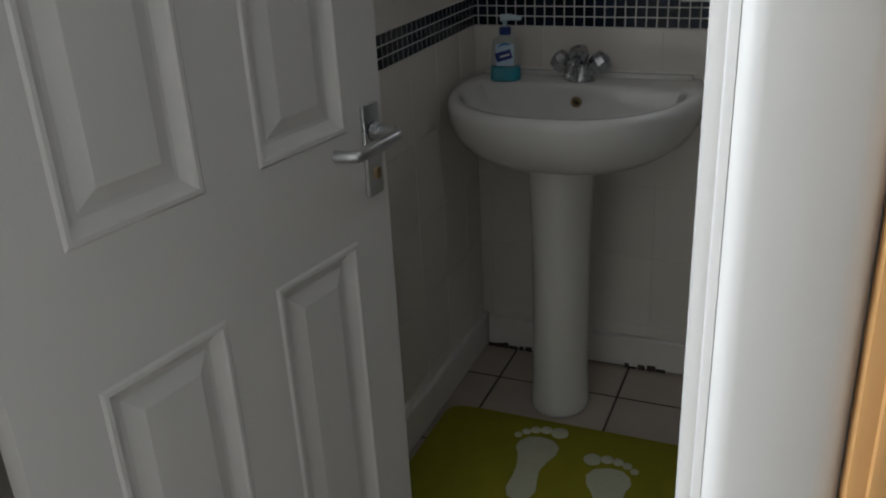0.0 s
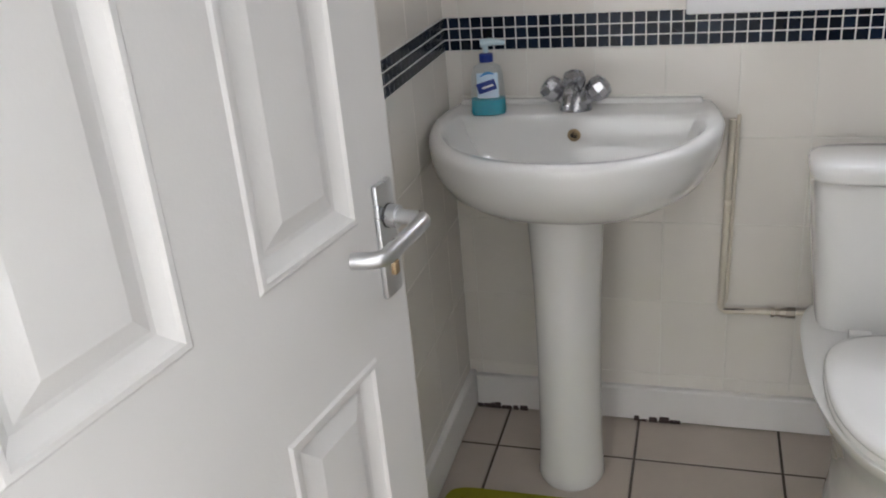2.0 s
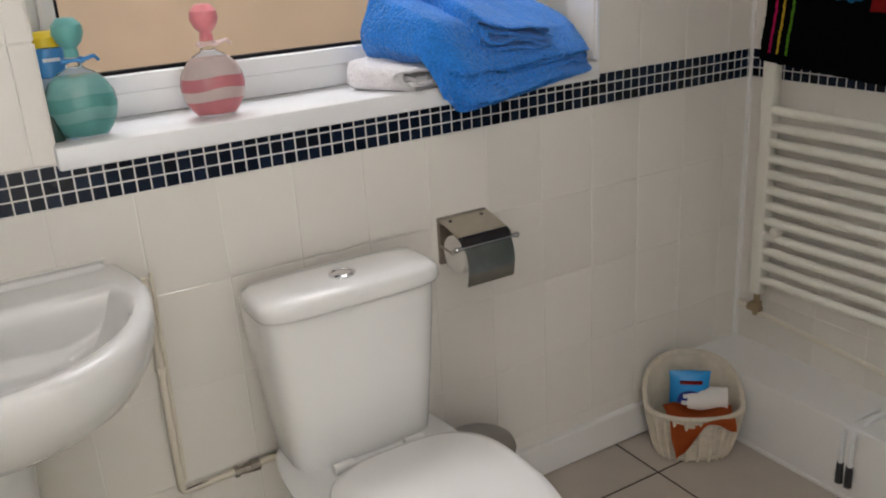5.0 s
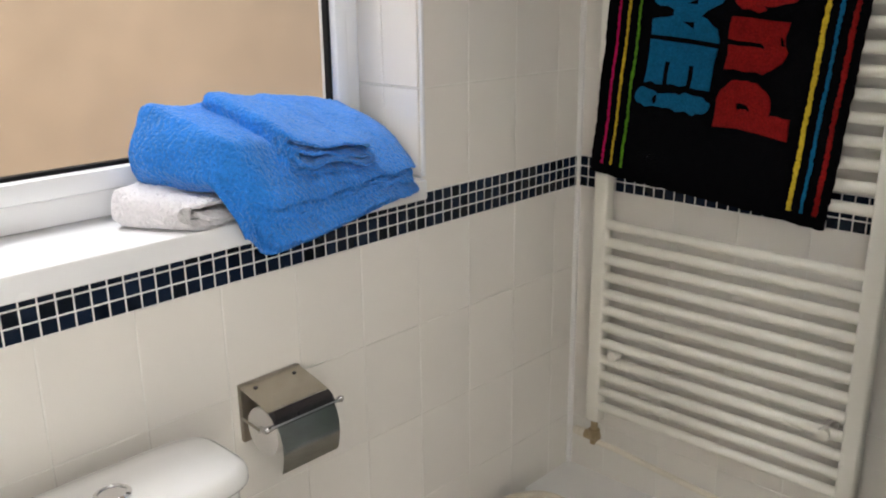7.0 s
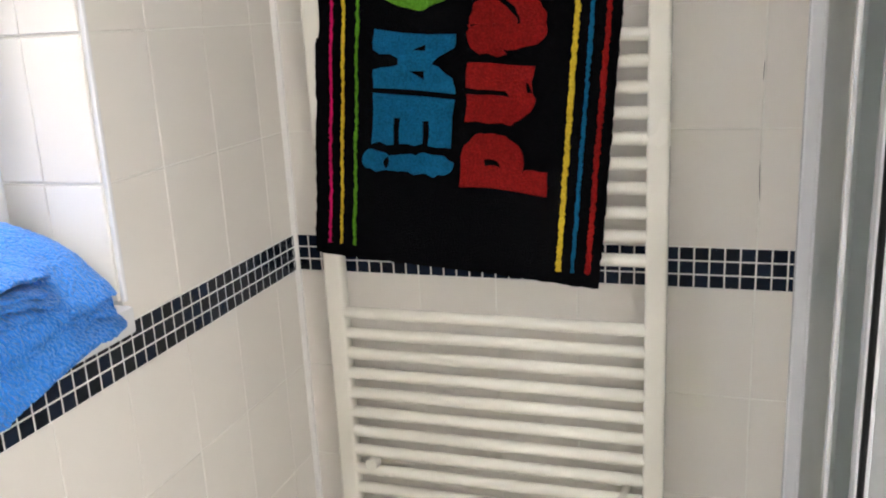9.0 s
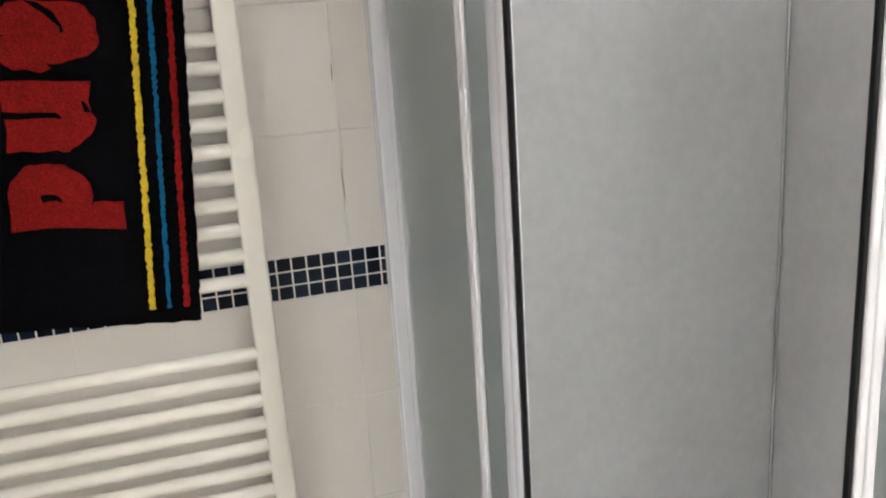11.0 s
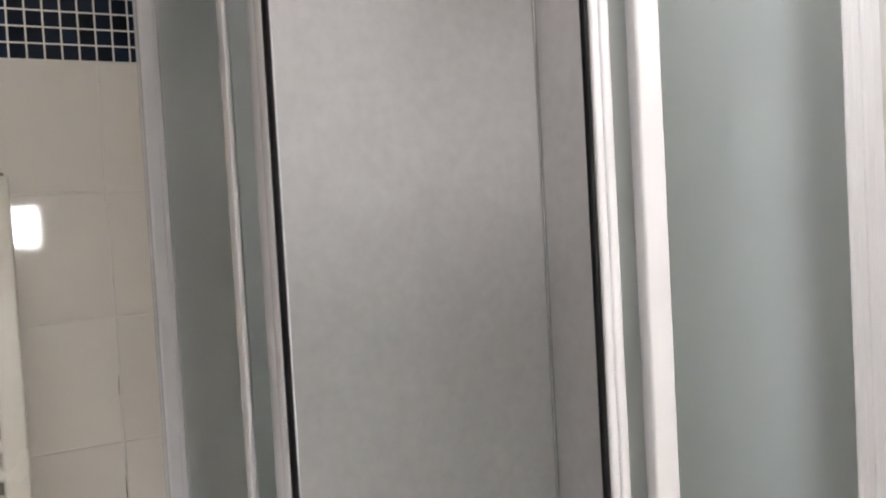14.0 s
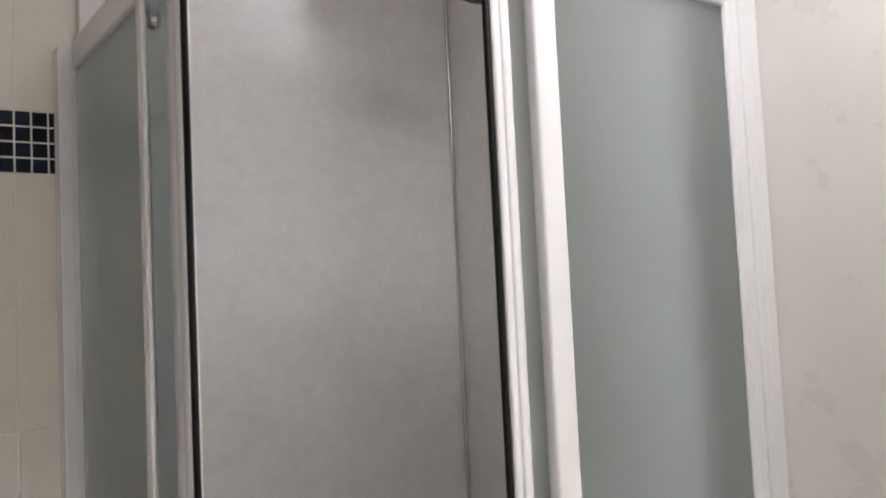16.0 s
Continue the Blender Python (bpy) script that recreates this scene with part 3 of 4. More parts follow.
# ---- pipes by the basin ----
pipe = thing("water_pipe", "cream painted water pipe with a grey metal isolating valve", "pipe", (0.012, 0, -0.014))
part("pipe", tube(bend([(0.606, -0.016, 0.792), (0.600, -0.016, 0.338), (0.790, -0.016, 0.345), (0.83, -0.05, 0.348)], 0.018), 0.0075, 12), M_PIPE, pipe)
part("branch", tube(bend([(0.618, -0.013, 0.80), (0.612, -0.013, 0.36), (0.60, -0.013, 0.352)], 0.008), 0.004, 8), M_PIPE, pipe)
bm = tube([(0.708, -0.018, 0.342), (0.716, -0.018, 0.342), (0.717, -0.018, 0.342), (0.728, -0.018, 0.342), (0.729, -0.018, 0.342), (0.741, -0.018, 0.343), (0.742, -0.018, 0.343), (0.760, -0.018, 0.343)], [0.012, 0.012, 0.009, 0.009, 0.011, 0.011, 0.013, 0.013], 8)
part("valve", bm, M_DULL, pipe, "dull grey metal isolating valve", False)
for z in (0.60,):
    part("clip", box(0.596, -0.024, z, 0.612, -0.001, z + 0.014, 0.002), M_PIPE, pipe)

# ---- toilet roll holder ----
tp = thing("toilet_roll_holder", "tarnished chrome toilet roll holder with a hinged cover", "toilet roll holder", (0, 0, -0.008))
part("backplate", box(1.236, -0.010, 0.655, 1.358, 0.001, 0.760, 0.002), M_DULL, tp)
# flat cover plate, its folded front lip, the hinge rod and the hanging flap
def bent_plate(x0, x1, prof, t=0.0016):
    return loft([[(x, y, z) for x in (x0, x1)] + [(x, y + t, z - t) for x in (x1, x0)] for y, z in prof])


part("cover", bent_plate(1.236, 1.360, [(-0.004, 0.760), (-0.010, 0.757), (-0.050, 0.748), (-0.086, 0.738)]), M_PLATE, tp, "tarnished chrome cover plate")
part("lip", bent_plate(1.236, 1.360, [(-0.087, 0.7375), (-0.097, 0.732), (-0.104, 0.722)]), M_LIP, tp, "dark folded front lip")
for x in (1.258, 1.338):
    part("rivet", lathe([(0, 0), (0.004, 0), (0.003, 0.002), (0, 0.0022)], 10, at=(x, -0.022, 0.7545)), M_LIP, tp)
part("hinge_rod", tube([(1.222, -0.101, 0.718), (1.374, -0.101, 0.718)], 0.0042, 12), M_CHROME, tp)
for x in (1.222, 1.374):
    part("cap", lathe([(0, -0.005), (0.005, -0.005), (0.0068, 0), (0.005, 0.005), (0, 0.005)], 14), M_CHROME, tp).matrix_local = Matrix.Translation((x, -0.101, 0.718)) @ Matrix.Rotation(radians(90), 4, "Y")
part("flap", bent_plate(1.240, 1.357, [(-0.1062, 0.7170), (-0.112, 0.706), (-0.1165, 0.690), (-0.1175, 0.670), (-0.114, 0.648), (-0.110, 0.634)]), M_FLAP, tp, "curved chrome flap over the roll", True, 60)
part("bar", tube([(1.236, -0.056, 0.696), (1.360, -0.056, 0.696)], 0.006, 12), M_CHROME, tp)
for x in (1.2365, 1.3595):
    part("bracket", tube([(x, -0.006, 0.70), (x, -0.056, 0.696)], 0.0024, 8), M_DULL, tp)
roll = thing("toilet_roll", "part-used white toilet roll on the holder", "toilet roll", (0, 0, -0.008))
bm = tube([(1.243, -0.056, 0.690), (1.352, -0.056, 0.690)], 0.042, 36)
part("paper", bm, M_PAPER, roll, "", True, 50)

# ---- bin behind the toilet ----
tb = thing("pedal_bin", "small brushed steel pedal bin beside the toilet", "waste bin", (1.235, -0.125, 0))
part("body", lathe([(0, 0), (0.080, 0), (0.082, 0.01), (0.082, 0.235), (0, 0.235)], 32), M_BIN, tb)
part("rim", lathe([(0.0, 0.236), (0.084, 0.236), (0.085, 0.246), (0.0, 0.248)], 32), M_DARK, tb)
part("lid", lathe([(0, 0.2485), (0.083, 0.2485), (0.081, 0.258), (0.06, 0.268), (0, 0.274)], 32), M_BIN, tb, "domed steel lid")

# ---- towel radiator ----
rad = thing("towel_radiator", "cream enamelled ladder towel radiator on the tiled wall", "towel radiator")
RX = 2.160
for y in (-0.102, -0.697):
    part("post", box(RX - 0.017, y - 0.018, 0.365, RX + 0.017, y + 0.018, 1.63, 0.006, 3), M_RAD, rad)
bars = [0.864 - 0.0414 * k for k in range(12)] + [0.988 + 0.0414 * k for k in range(10)] + [1.486 + 0.0414 * k for k in range(4)]
bar_mesh = mesh_of("bar", tube([(0, -0.684, 0), (0, -0.115, 0)], 0.0115, 16), M_RAD)
for z in bars:
    b = new("bar", bar_mesh)
    b.location = (RX - 0.004, 0, z)
    b.parent = rad
for y, z in ((-0.155, 0.553), (-0.645, 0.532)):
    part("wall_bracket", lathe([(0, -0.018), (0.012, -0.018), (0.014, 0.0), (0.009, 0.012), (0.009, 0.044), (0, 0.044)], 16), M_RAD, rad).matrix_local = Matrix.Translation((RX - 0.004, y, z)) @ Matrix.Rotation(radians(90), 4, "Y")
for y in (-0.102, -0.697):
    part("end_cap", lathe([(0, 0), (0.012, 0), (0.013, 0.006), (0, 0.012)], 14, at=(RX, y, 1.628)), M_BRASS, rad)
valve = thing("radiator_valve", "old brass radiator valve with a cream cap and pipe", "valve")
part("tail", lathe([(0, 0.300), (0.010, 0.300), (0.010, 0.318), (0.015, 0.320), (0.015, 0.338), (0.009, 0.340), (0.009, 0.366), (0, 0.366)], 10, at=(RX, -0.102, 0)), M_BRASS, valve, "", False)
part("body", tube([(RX, -0.115, 0.318), (RX, -0.062, 0.318)], [0.012, 0.012], 10), M_BRASS, valve)
part("cap", tube([(RX, -0.078, 0.318), (RX, -0.046, 0.318)], [0.013, 0.011], 14), M_PIPE, valve, "cream plastic cap")
part("pipe", tube(bend([(RX, -0.110, 0.306), (RX + 0.01, -0.15, 0.300), (RX + 0.01, -0.60, 0.262), (RX + 0.01, -0.88, 0.255)], 0.02), 0.0075, 10), M_PIPE, valve)
part("lockshield", lathe([(0, 0.195), (0.012, 0.195), (0.012, 0.29), (0.015, 0.292), (0.015, 0.318), (0.009, 0.32), (0.009, 0.366), (0, 0.366)], 10, at=(RX, -0.697, 0)), M_BRASS, valve, "", False)

# ---- printed towel over the radiator ----
def letter_mesh(ch, w0, w1, u0, u1, material, thick=0.0025, bold=0.075):
    cu = bpy.data.curves.new("letter", "FONT")
    cu.body, cu.offset, cu.extrude = ch, bold, 0.01
    ob = bpy.data.objects.new("letter", cu)
    scene.collection.objects.link(ob)
    me = bpy.data.meshes.new_from_object(ob.evaluated_get(bpy.context.evaluated_depsgraph_get()))
    bpy.data.objects.remove(ob)
    xs_, ys_ = [v.co.x for v in me.vertices], [v.co.y for v in me.vertices]
    for v in me.vertices:
        a = (v.co.x - min(xs_)) / (max(xs_) - min(xs_))
        b = (v.co.y - min(ys_)) / (max(ys_) - min(ys_))
        v.co = Vector((u0 + (u1 - u0) * b, w0 + (w1 - w0) * a, thick if v.co.z > 0 else -0.001))
    me.materials.clear()
    me.materials.append(material)
    return me


def ripple(u, w):
    return 0.004 * math.sin(u * 16 + 1.2 * w) * (0.3 + 0.7 * (1 - min(1, w / 0.6))) + 0.0015 * math.sin(w * 40)


towel = thing("beach_towel", "black terry towel with coloured stripes and lettering over the radiator", "towel")
towel.matrix_world = Matrix(((0, 0, -1, 2.138), (-0.998, -0.098, 0, -0.077), (-0.066, 0.995, 0, 0.987), (0, 0, 0, 1)))
rnd = random.Random(5)
TWW, TWH = 0.528, 0.645


def cloth(u0, u1, w0, w1, lift, thick, nu, nw, wob=0.0, seed=0):
    r = random.Random(seed)
    bm = bmesh.new()
    grid = []
    for j in range(nw + 1):
        w = w0 + (w1 - w0) * j / nw
        row = []
        for i in range(nu + 1):
            u = u0 + (u1 - u0) * i / nu
            du = r.uniform(-wob, wob) if i in (0, nu) else 0
            dw = r.uniform(-wob, wob) if j in (0, nw) else 0
            k = 0.012 * max(0, (w - 0.60)) / 0.05
            row.append((u + du, w + dw, ripple(u, w) + lift - k))
        grid.append(row)
    top = [[bm.verts.new(p) for p in row] for row in grid]
    bot = [[bm.verts.new((p[0], p[1], p[2] - thick)) for p in row] for row in grid]
    for j in range(nw):
        for i in range(nu):
            bm.faces.new((top[j][i], top[j][i + 1], top[j + 1][i + 1], top[j + 1][i]))
            bm.faces.new((bot[j][i], bot[j + 1][i], bot[j + 1][i + 1], bot[j][i + 1]))
    for j in range(nw):
        bm.faces.new((top[j][0], top[j + 1][0], bot[j + 1][0], bot[j][0]))
        bm.faces.new((top[j][nu], bot[j][nu], bot[j + 1][nu], top[j + 1][nu]))
    for i in range(nu):
        bm.faces.new((top[0][i], bot[0][i], bot[0][i + 1], top[0][i + 1]))
        bm.faces.new((top[nw][i], top[nw][i + 1], bot[nw][i + 1], bot[nw][i]))
    return bm


part("cloth", cloth(0, TWW, 0, TWH, 0, 0.007, 60, 70, 0.0015, 1), M_BLKT, towel)
for u, wd, m, n in ((0.031, 0.005, M_TPINK, "magenta stripe"), (0.054, 0.005, M_TYEL, "yellow stripe"), (0.080, 0.005, M_TGRN, "green stripe"),
                    (0.458, 0.0085, M_TYEL, "yellow stripe"), (0.482, 0.0065, M_TBLUE, "blue stripe"), (0.508, 0.0085, M_TRED, "red stripe")):
    part("stripe", cloth(u - wd / 2, u + wd / 2, 0.024, TWH - 0.002, 0.0022, 0.003, 2, 150, 0.0016, int(u * 1000)), m, towel, n)


def letter(ch, w0, w1, u0, u1, m):
    me = letter_mesh(ch, w0, w1, u0, u1, m)
    bm = bmesh.new()
    bm.from_mesh(me)
    bmesh.ops.subdivide_edges(bm, edges=[e for e in bm.edges if e.calc_length() > 0.012], cuts=2)
    for v in bm.verts:
        up = 0.003 if v.co.z > 0 else -0.001
        n = noise.noise(Vector((v.co.x * 60, v.co.y * 60, 3))) + 1.4 * noise.noise(Vector((v.co.x * 28, v.co.y * 28, 5)))
        v.co = Vector((v.co.x + 0.0042 * n, v.co.y + 0.006 * noise.noise(Vector((v.co.x * 60, v.co.y * 60, 9))), ripple(v.co.x, v.co.y) + up))
    bpy.data.meshes.remove(me)
    part("letter", bm, m, towel, "", False)


letter("M", 0.407, 0.311, 0.112, 0.256, M_TBLUE)
letter("E", 0.301, 0.215, 0.112, 0.256, M_TBLUE)
letter("!", 0.203, 0.165, 0.092, 0.260, M_TBLUE)
letter("a", 0.471, 0.377, 0.278, 0.412, M_TRED)
letter("n", 0.365, 0.265, 0.278, 0.396, M_TRED)
letter("d", 0.247, 0.151, 0.274, 0.428, M_TRED)
def mark(u, w, au, aw, seed, m, label):
    bm = cloth(-1, 1, -1, 1, 0.003, 0.003, 16, 16, 0, seed)
    for v in bm.verts:
        x, y = v.co.x, v.co.y
        up = 0.003 if v.co.z > ripple(x, y) - 0.0145 * 0 + 0.0015 - 0.012 * max(0, y - 0.6) / 0.05 else -0.001
        k = 1 + 0.16 * noise.noise(Vector((x * 1.7, y * 1.7, seed)))
        du, dw = x * math.sqrt(1 - y * y / 2) * k, y * math.sqrt(1 - x * x / 2) * k
        v.co = Vector((u + au * du, w + aw * dw, ripple(u + au * du, w + aw * dw) + up))
    part("mark", bm, m, towel, label, False)


mark(0.182, 0.487, 0.066, 0.042, 7, M_TGRN, "lower part of a green letter")
mark(0.350, 0.547, 0.055, 0.044, 8, M_TRED, "lower part of a red letter")


# ---- folded towels on the sill ----
def wrapped(xl, xr, sheets, pitch, step=0.0045):
    """The centre line of a cloth seen from its end: a top sheet that wraps round the left side and under, the rest folded inside."""
    r, top = pitch / 2, (sheets - 1) * pitch
    run = lambda x0, x1, z: [(x0 + (x1 - x0) * i / max(2, int(abs(x1 - x0) / step)), z) for i in range(max(2, int(abs(x1 - x0) / step)) + 1)]
    line = run(xr, xl, top)
    line += [(xl - 1.15 * r * math.sin(math.pi * i / 14), top / 2 + top / 2 * math.cos(math.pi * i / 14)) for i in range(1, 14)]
    line += run(xl, xr, 0.0)
    at, inner = xr, xl + pitch * 0.9
    for k in range(1, sheets - 1):
        z = k * pitch
        side = 1 if at == xr else -1
        line += [(at + side * r * math.sin(math.pi * i / 6), z - r - r * math.cos(math.pi * i / 6)) for i in range(1, 6)]
        to = inner if at == xr else xr - 0.012 * k
        line += run(at, to, z)
        at = xr if to != inner else to
        if at == xr:
            xr = to
            at = to
    return line


def folded(xl, xr, yf, yb, sheets, pitch, seed=1, lean=0.0, tilt=0.0, front=-0.03, droop=0.0, ny=64, puff=0.006, stagger=0.020, shear=0.0):
    """A towel folded in sheets, its open end towards the room, draped and rumpled."""
    line = wrapped(xl, xr, sheets, pitch)
    th = pitch * 0.31
    nrm = []
    for i in range(len(line)):
        a, b = line[max(0, i - 1)], line[min(len(line) - 1, i + 1)]
        d = math.hypot(b[0] - a[0], b[1] - a[1]) or 1
        nrm.append((-(b[1] - a[1]) / d, (b[0] - a[0]) / d))
    pair = list(zip(line, nrm))
    outline = [(p[0] + n[0] * th, p[1] + n[1] * th, p[1]) for p, n in pair] + [(p[0] - n[0] * th, p[1] - n[1] * th, p[1]) for p, n in pair[::-1]]
    base = min(p[1] for p in outline)
    top = (sheets - 1) * pitch
    offs = [stagger * (0.25 + 0.25 * math.sin(2.3 * k + seed) + 0.5 * k / sheets) for k in range(sheets + 1)]
    rings = []
    for j in range(ny + 1):
        f = j / ny
        edge = 1 - min(1, min(f, 1 - f) / 0.07)
        ring = []
        for x, z, zc in outline:
            k = zc / pitch
            a = min(sheets - 1, int(k))
            off = offs[a] + (offs[a + 1] - offs[a]) * (k - a)
            z += (zc - z) * 0.62 * edge ** 2
            zz = z - base
            level = zz / (top + pitch)
            y0 = yf + (yb - yf) * f
            side = min(x - xl, xr - x)
            off += 0.018 * max(0.0, 1 - side / 0.03) ** 2
            y = y0 + off * (1 - f) + 0.004 * noise.noise(Vector((x * 14, k * 5, seed))) * (1 - f)
            lift = min(1.0, max(0.0, zz) / (pitch * 0.9))
            q = noise.noise(Vector((x * 8 + seed, y * 8, k * 0.7))) * puff * 1.6 + noise.noise(Vector((x * 26, y * 26 + seed, k * 0.9))) * puff * 0.6
            fz = noise.noise(Vector((x * 170, y * 170, zz * 170 + seed))) * 0.0020
            roll = -0.010 * max(0, (x - xr + 0.05) / 0.05) ** 2 * level
            z2 = zz + (q + fz) * lift + (lean * x + tilt * (y - yf) - tilt * 0.06) * level + roll
            if y0 < front:
                z2 -= droop * (front - y0) * (1.3 - 0.8 * (x - xl) / (xr - xl))
            x -= shear * (y0 - yf) * (1 - (x - xl) / (xr - xl))
            ring.append((x + q * 0.8 + fz * 0.7, y + fz * 0.7 + q * 0.5, z2))
        rings.append(ring)
    return loft(rings)


white_towel = thing("white_towel", "folded white towel under the blue towels on the sill", "towel", (1.262, 0.078, WZ0 + 0.042), 24)
part("fold", folded(-0.125, 0.12, -0.090, 0.080, 3, 0.0165, seed=4, tilt=0.10, puff=0.009), M_WHITET, white_towel)
big = thing("blue_bath_towel", "blue terry bath towel, folded and draped over the sill's edge", "towel", (1.442, 0.040, WZ0 + 0.043), 7)
b_fold = folded(-0.190, 0.195, -0.112, 0.105, 5, 0.0200, seed=2, lean=-0.08, tilt=0.52, front=-0.058, droop=0.80, puff=0.008, shear=0.26, stagger=0.032)
for v in b_fold.verts:
    # its far end lies on the white towel
    f = min(1, max(0, (-0.04 - v.co.x) / 0.12)) * min(1, max(0, (v.co.y + 0.085) / 0.05))
    v.co.z += 0.045 * f * max(0.0, 1 - v.co.z / 0.17)
    v.co.x -= 0.018 * f * math.sin(min(1.0, max(0.0, v.co.z / 0.15)) * math.pi)
part("fold", b_fold, M_BLUE, big)
small = thing("blue_hand_towel", "smaller folded blue terry towel on the bath towel", "towel", (1.430, 0.030, WZ0 + 0.108), 9)
s_fold = folded(-0.100, 0.100, -0.090, 0.090, 4, 0.0150, seed=9, puff=0.008, lean=-0.14, tilt=0.0, front=-0.3, droop=0.0, shear=0.15)
for v in s_fold.verts:
    v.co.z += 0.36 * (v.co.y + 0.03) - 0.10 * v.co.x
part("fold", s_fold, M_BLUE, small)


# ---- things on the sill ----
def salts(name, label, at, main, second, rz, tag):
    ob = thing(name, label, "bottle", at, rz)
    body = [(0.030, 0.0), (0.036, 0.004), (0.046, 0.016), (0.056, 0.036), (0.059, 0.056), (0.056, 0.076), (0.045, 0.096), (0.030, 0.110), (0.016, 0.117), (0.013, 0.120), (0.0125, 0.136)]
    part("glass", lathe([(r, z) for r, z in [(0, 0)] + body + [(0.0, 0.137)]], 36, sy=0.5), M_CLEAR, ob, "clear flattened round glass bottle", True, 60)
    layers = ((0.004, 0.030, main), (0.0302, 0.050, second), (0.0502, 0.072, main), (0.0722, 0.104, second))
    def rad_at(z):
        for (r0, z0), (r1, z1) in zip(body, body[1:]):
            if z0 <= z <= z1:
                return r0 + (r1 - r0) * (z - z0) / (z1 - z0)
        return 0.012
    for z0, z1, m in layers:
        prof = [(0, z0)] + [(rad_at(z0 + (z1 - z0) * k / 5) - 0.0025, z0 + (z1 - z0) * k / 5) for k in range(6)] + [(0, z1)]
        bm = lathe(prof, 32, sy=0.48)
        for v in bm.verts:
            v.co.z += 0.0035 * math.sin(v.co.x * 55 + 0.6) * max(0.0, 1 - abs(v.co.z - 0.052) / 0.048)
        part("salts", bm, m, ob, "", True, 60)
    part("stopper", lathe([(0, 0.136), (0.012, 0.136), (0.012, 0.146), (0.010, 0.150), (0.020, 0.160), (0.0255, 0.174), (0.024, 0.188), (0.014, 0.199), (0, 0.201)], 28), main, ob, "round stopper")
    bm = tube([(0.0165 * math.cos(t), 0.0165 * math.sin(t), 0.130 + 0.002 * math.sin(3 * t)) for t in (2 * math.pi * k / 24 for k in range(25))], 0.003, 8)
    tube([(0.012, -0.012, 0.130), (0.034, -0.012, 0.136), (0.040, -0.006, 0.128)], 0.0035, 8, bm=bm)
    part("ribbon", bm, tag, ob, "ribbon bow round the neck")
    return ob


SZ = WZ0 + 0.0405
salts("teal_bath_salts", "round glass bottle of teal bath salts with stopper on the sill", (0.578, 0.034, SZ), M_TEAL, M_TEALW, -6, M_CAN)
salts("pink_bath_salts", "round glass bottle of pink layered bath salts on the sill", (0.812, 0.050, SZ), M_PINK, M_PINKW, -8, M_PINKW)
can = thing("spray_can", "blue and white spray can with yellow band on the sill", "spray can", (0.548, 0.098, SZ))
part("can", lathe([(0, 0), (0.026, 0), (0.028, 0.004), (0.028, 0.10), (0.0, 0.1005)], 24), M_CANPALE, can)
part("label", lathe([(0, 0.101), (0.0282, 0.101), (0.0282, 0.150), (0, 0.151)], 24), M_CAN, can, "blue label with unreadable writing")
part("band", lathe([(0, 0.1515), (0.0282, 0.1515), (0.0282, 0.168), (0.02, 0.176), (0, 0.178)], 24), M_YELLOW, can, "yellow band")
part("lettering", box(-0.012, -0.0292, 0.128, 0.016, -0.0284, 0.134), M_WHITEP, can)
gb = thing("dark_bottle", "small dark green bottle behind the spray can", "bottle", (0.529, 0.040, SZ))
part("bottle", lathe([(0, 0), (0.014, 0), (0.015, 0.003), (0.015, 0.040), (0.008, 0.050), (0.008, 0.056), (0, 0.056)], 18), M_GREENP, gb)

# ---- basket with its contents ----
bk = thing("wicker_basket", "cream woven heart-shaped basket on the floor tiles", "basket", (1.896, -0.136, 0), -34)
def heart(a, d, z, n=44):
    out = []
    for i in range(n):
        t = 2 * math.pi * i / n
        c, s = math.cos(t), math.sin(t)
        out.append((a * math.copysign(abs(c) ** 0.85, c), d * math.copysign(abs(s) ** 0.85, s), z))
    return out
rings = []
NB = 13
for k in range(NB + 1):
    f = k / NB
    hgt = 0.135 * f
    rings.append((0.090 + 0.033 * f ** 0.7, 0.070 + 0.024 * f ** 0.7, hgt))
def rim_lift(y, f):
    return f * max(0.0, (y + 0.02)) * 0.85
bm = loft([[(p[0], p[1], p[2] + rim_lift(p[1], z / 0.135)) for p in heart(a, d, z)] for a, d, z in rings] +
          [[(p[0], p[1], p[2] + rim_lift(p[1], max(z, 0.004) / 0.135)) for p in heart(a - 0.006, d - 0.006, z + 0.002)] for a, d, z in rings[::-1]])
part("wall", bm, M_WICKER, bk)
# woven strands
for k in range(1, NB):
    a, d, z = rings[k]
    pts_ = []
    for i in range(89):
        t = 2 * math.pi * i / 88
        c, s = math.cos(t), math.sin(t)
        o = 0.0012 * (1 if (i // 2 + k) % 2 else -0.4)
        x, y = (a + o) * math.copysign(abs(c) ** 0.85, c), (d + o) * math.copysign(abs(s) ** 0.85, s)
        pts_.append((x, y, z + rim_lift(y, z / 0.135)))
    part("strand", tube(pts_, 0.0034, 5), M_WICKER, bk)
for i in range(26):
    t = 2 * math.pi * (i + 0.5) / 26
    c, s_ = math.cos(t), math.sin(t)
    stave = []
    for a, d, z in rings:
        x, y = (a + 0.003) * math.copysign(abs(c) ** 0.85, c), (d + 0.003) * math.copysign(abs(s_) ** 0.85, s_)
        stave.append((x, y, z + rim_lift(y, z / 0.135)))
    part("stave", tube(stave, 0.0048, 6), M_WICKER, bk)
a, d, z = rings[-1]
part("rim", tube([(p[0], p[1], p[2] + rim_lift(p[1], 1.0)) for p in heart(a + 0.001, d + 0.001, z + 0.002) + [heart(a + 0.001, d + 0.001, z + 0.002)[0]]], 0.007, 8), M_WICKER, bk)
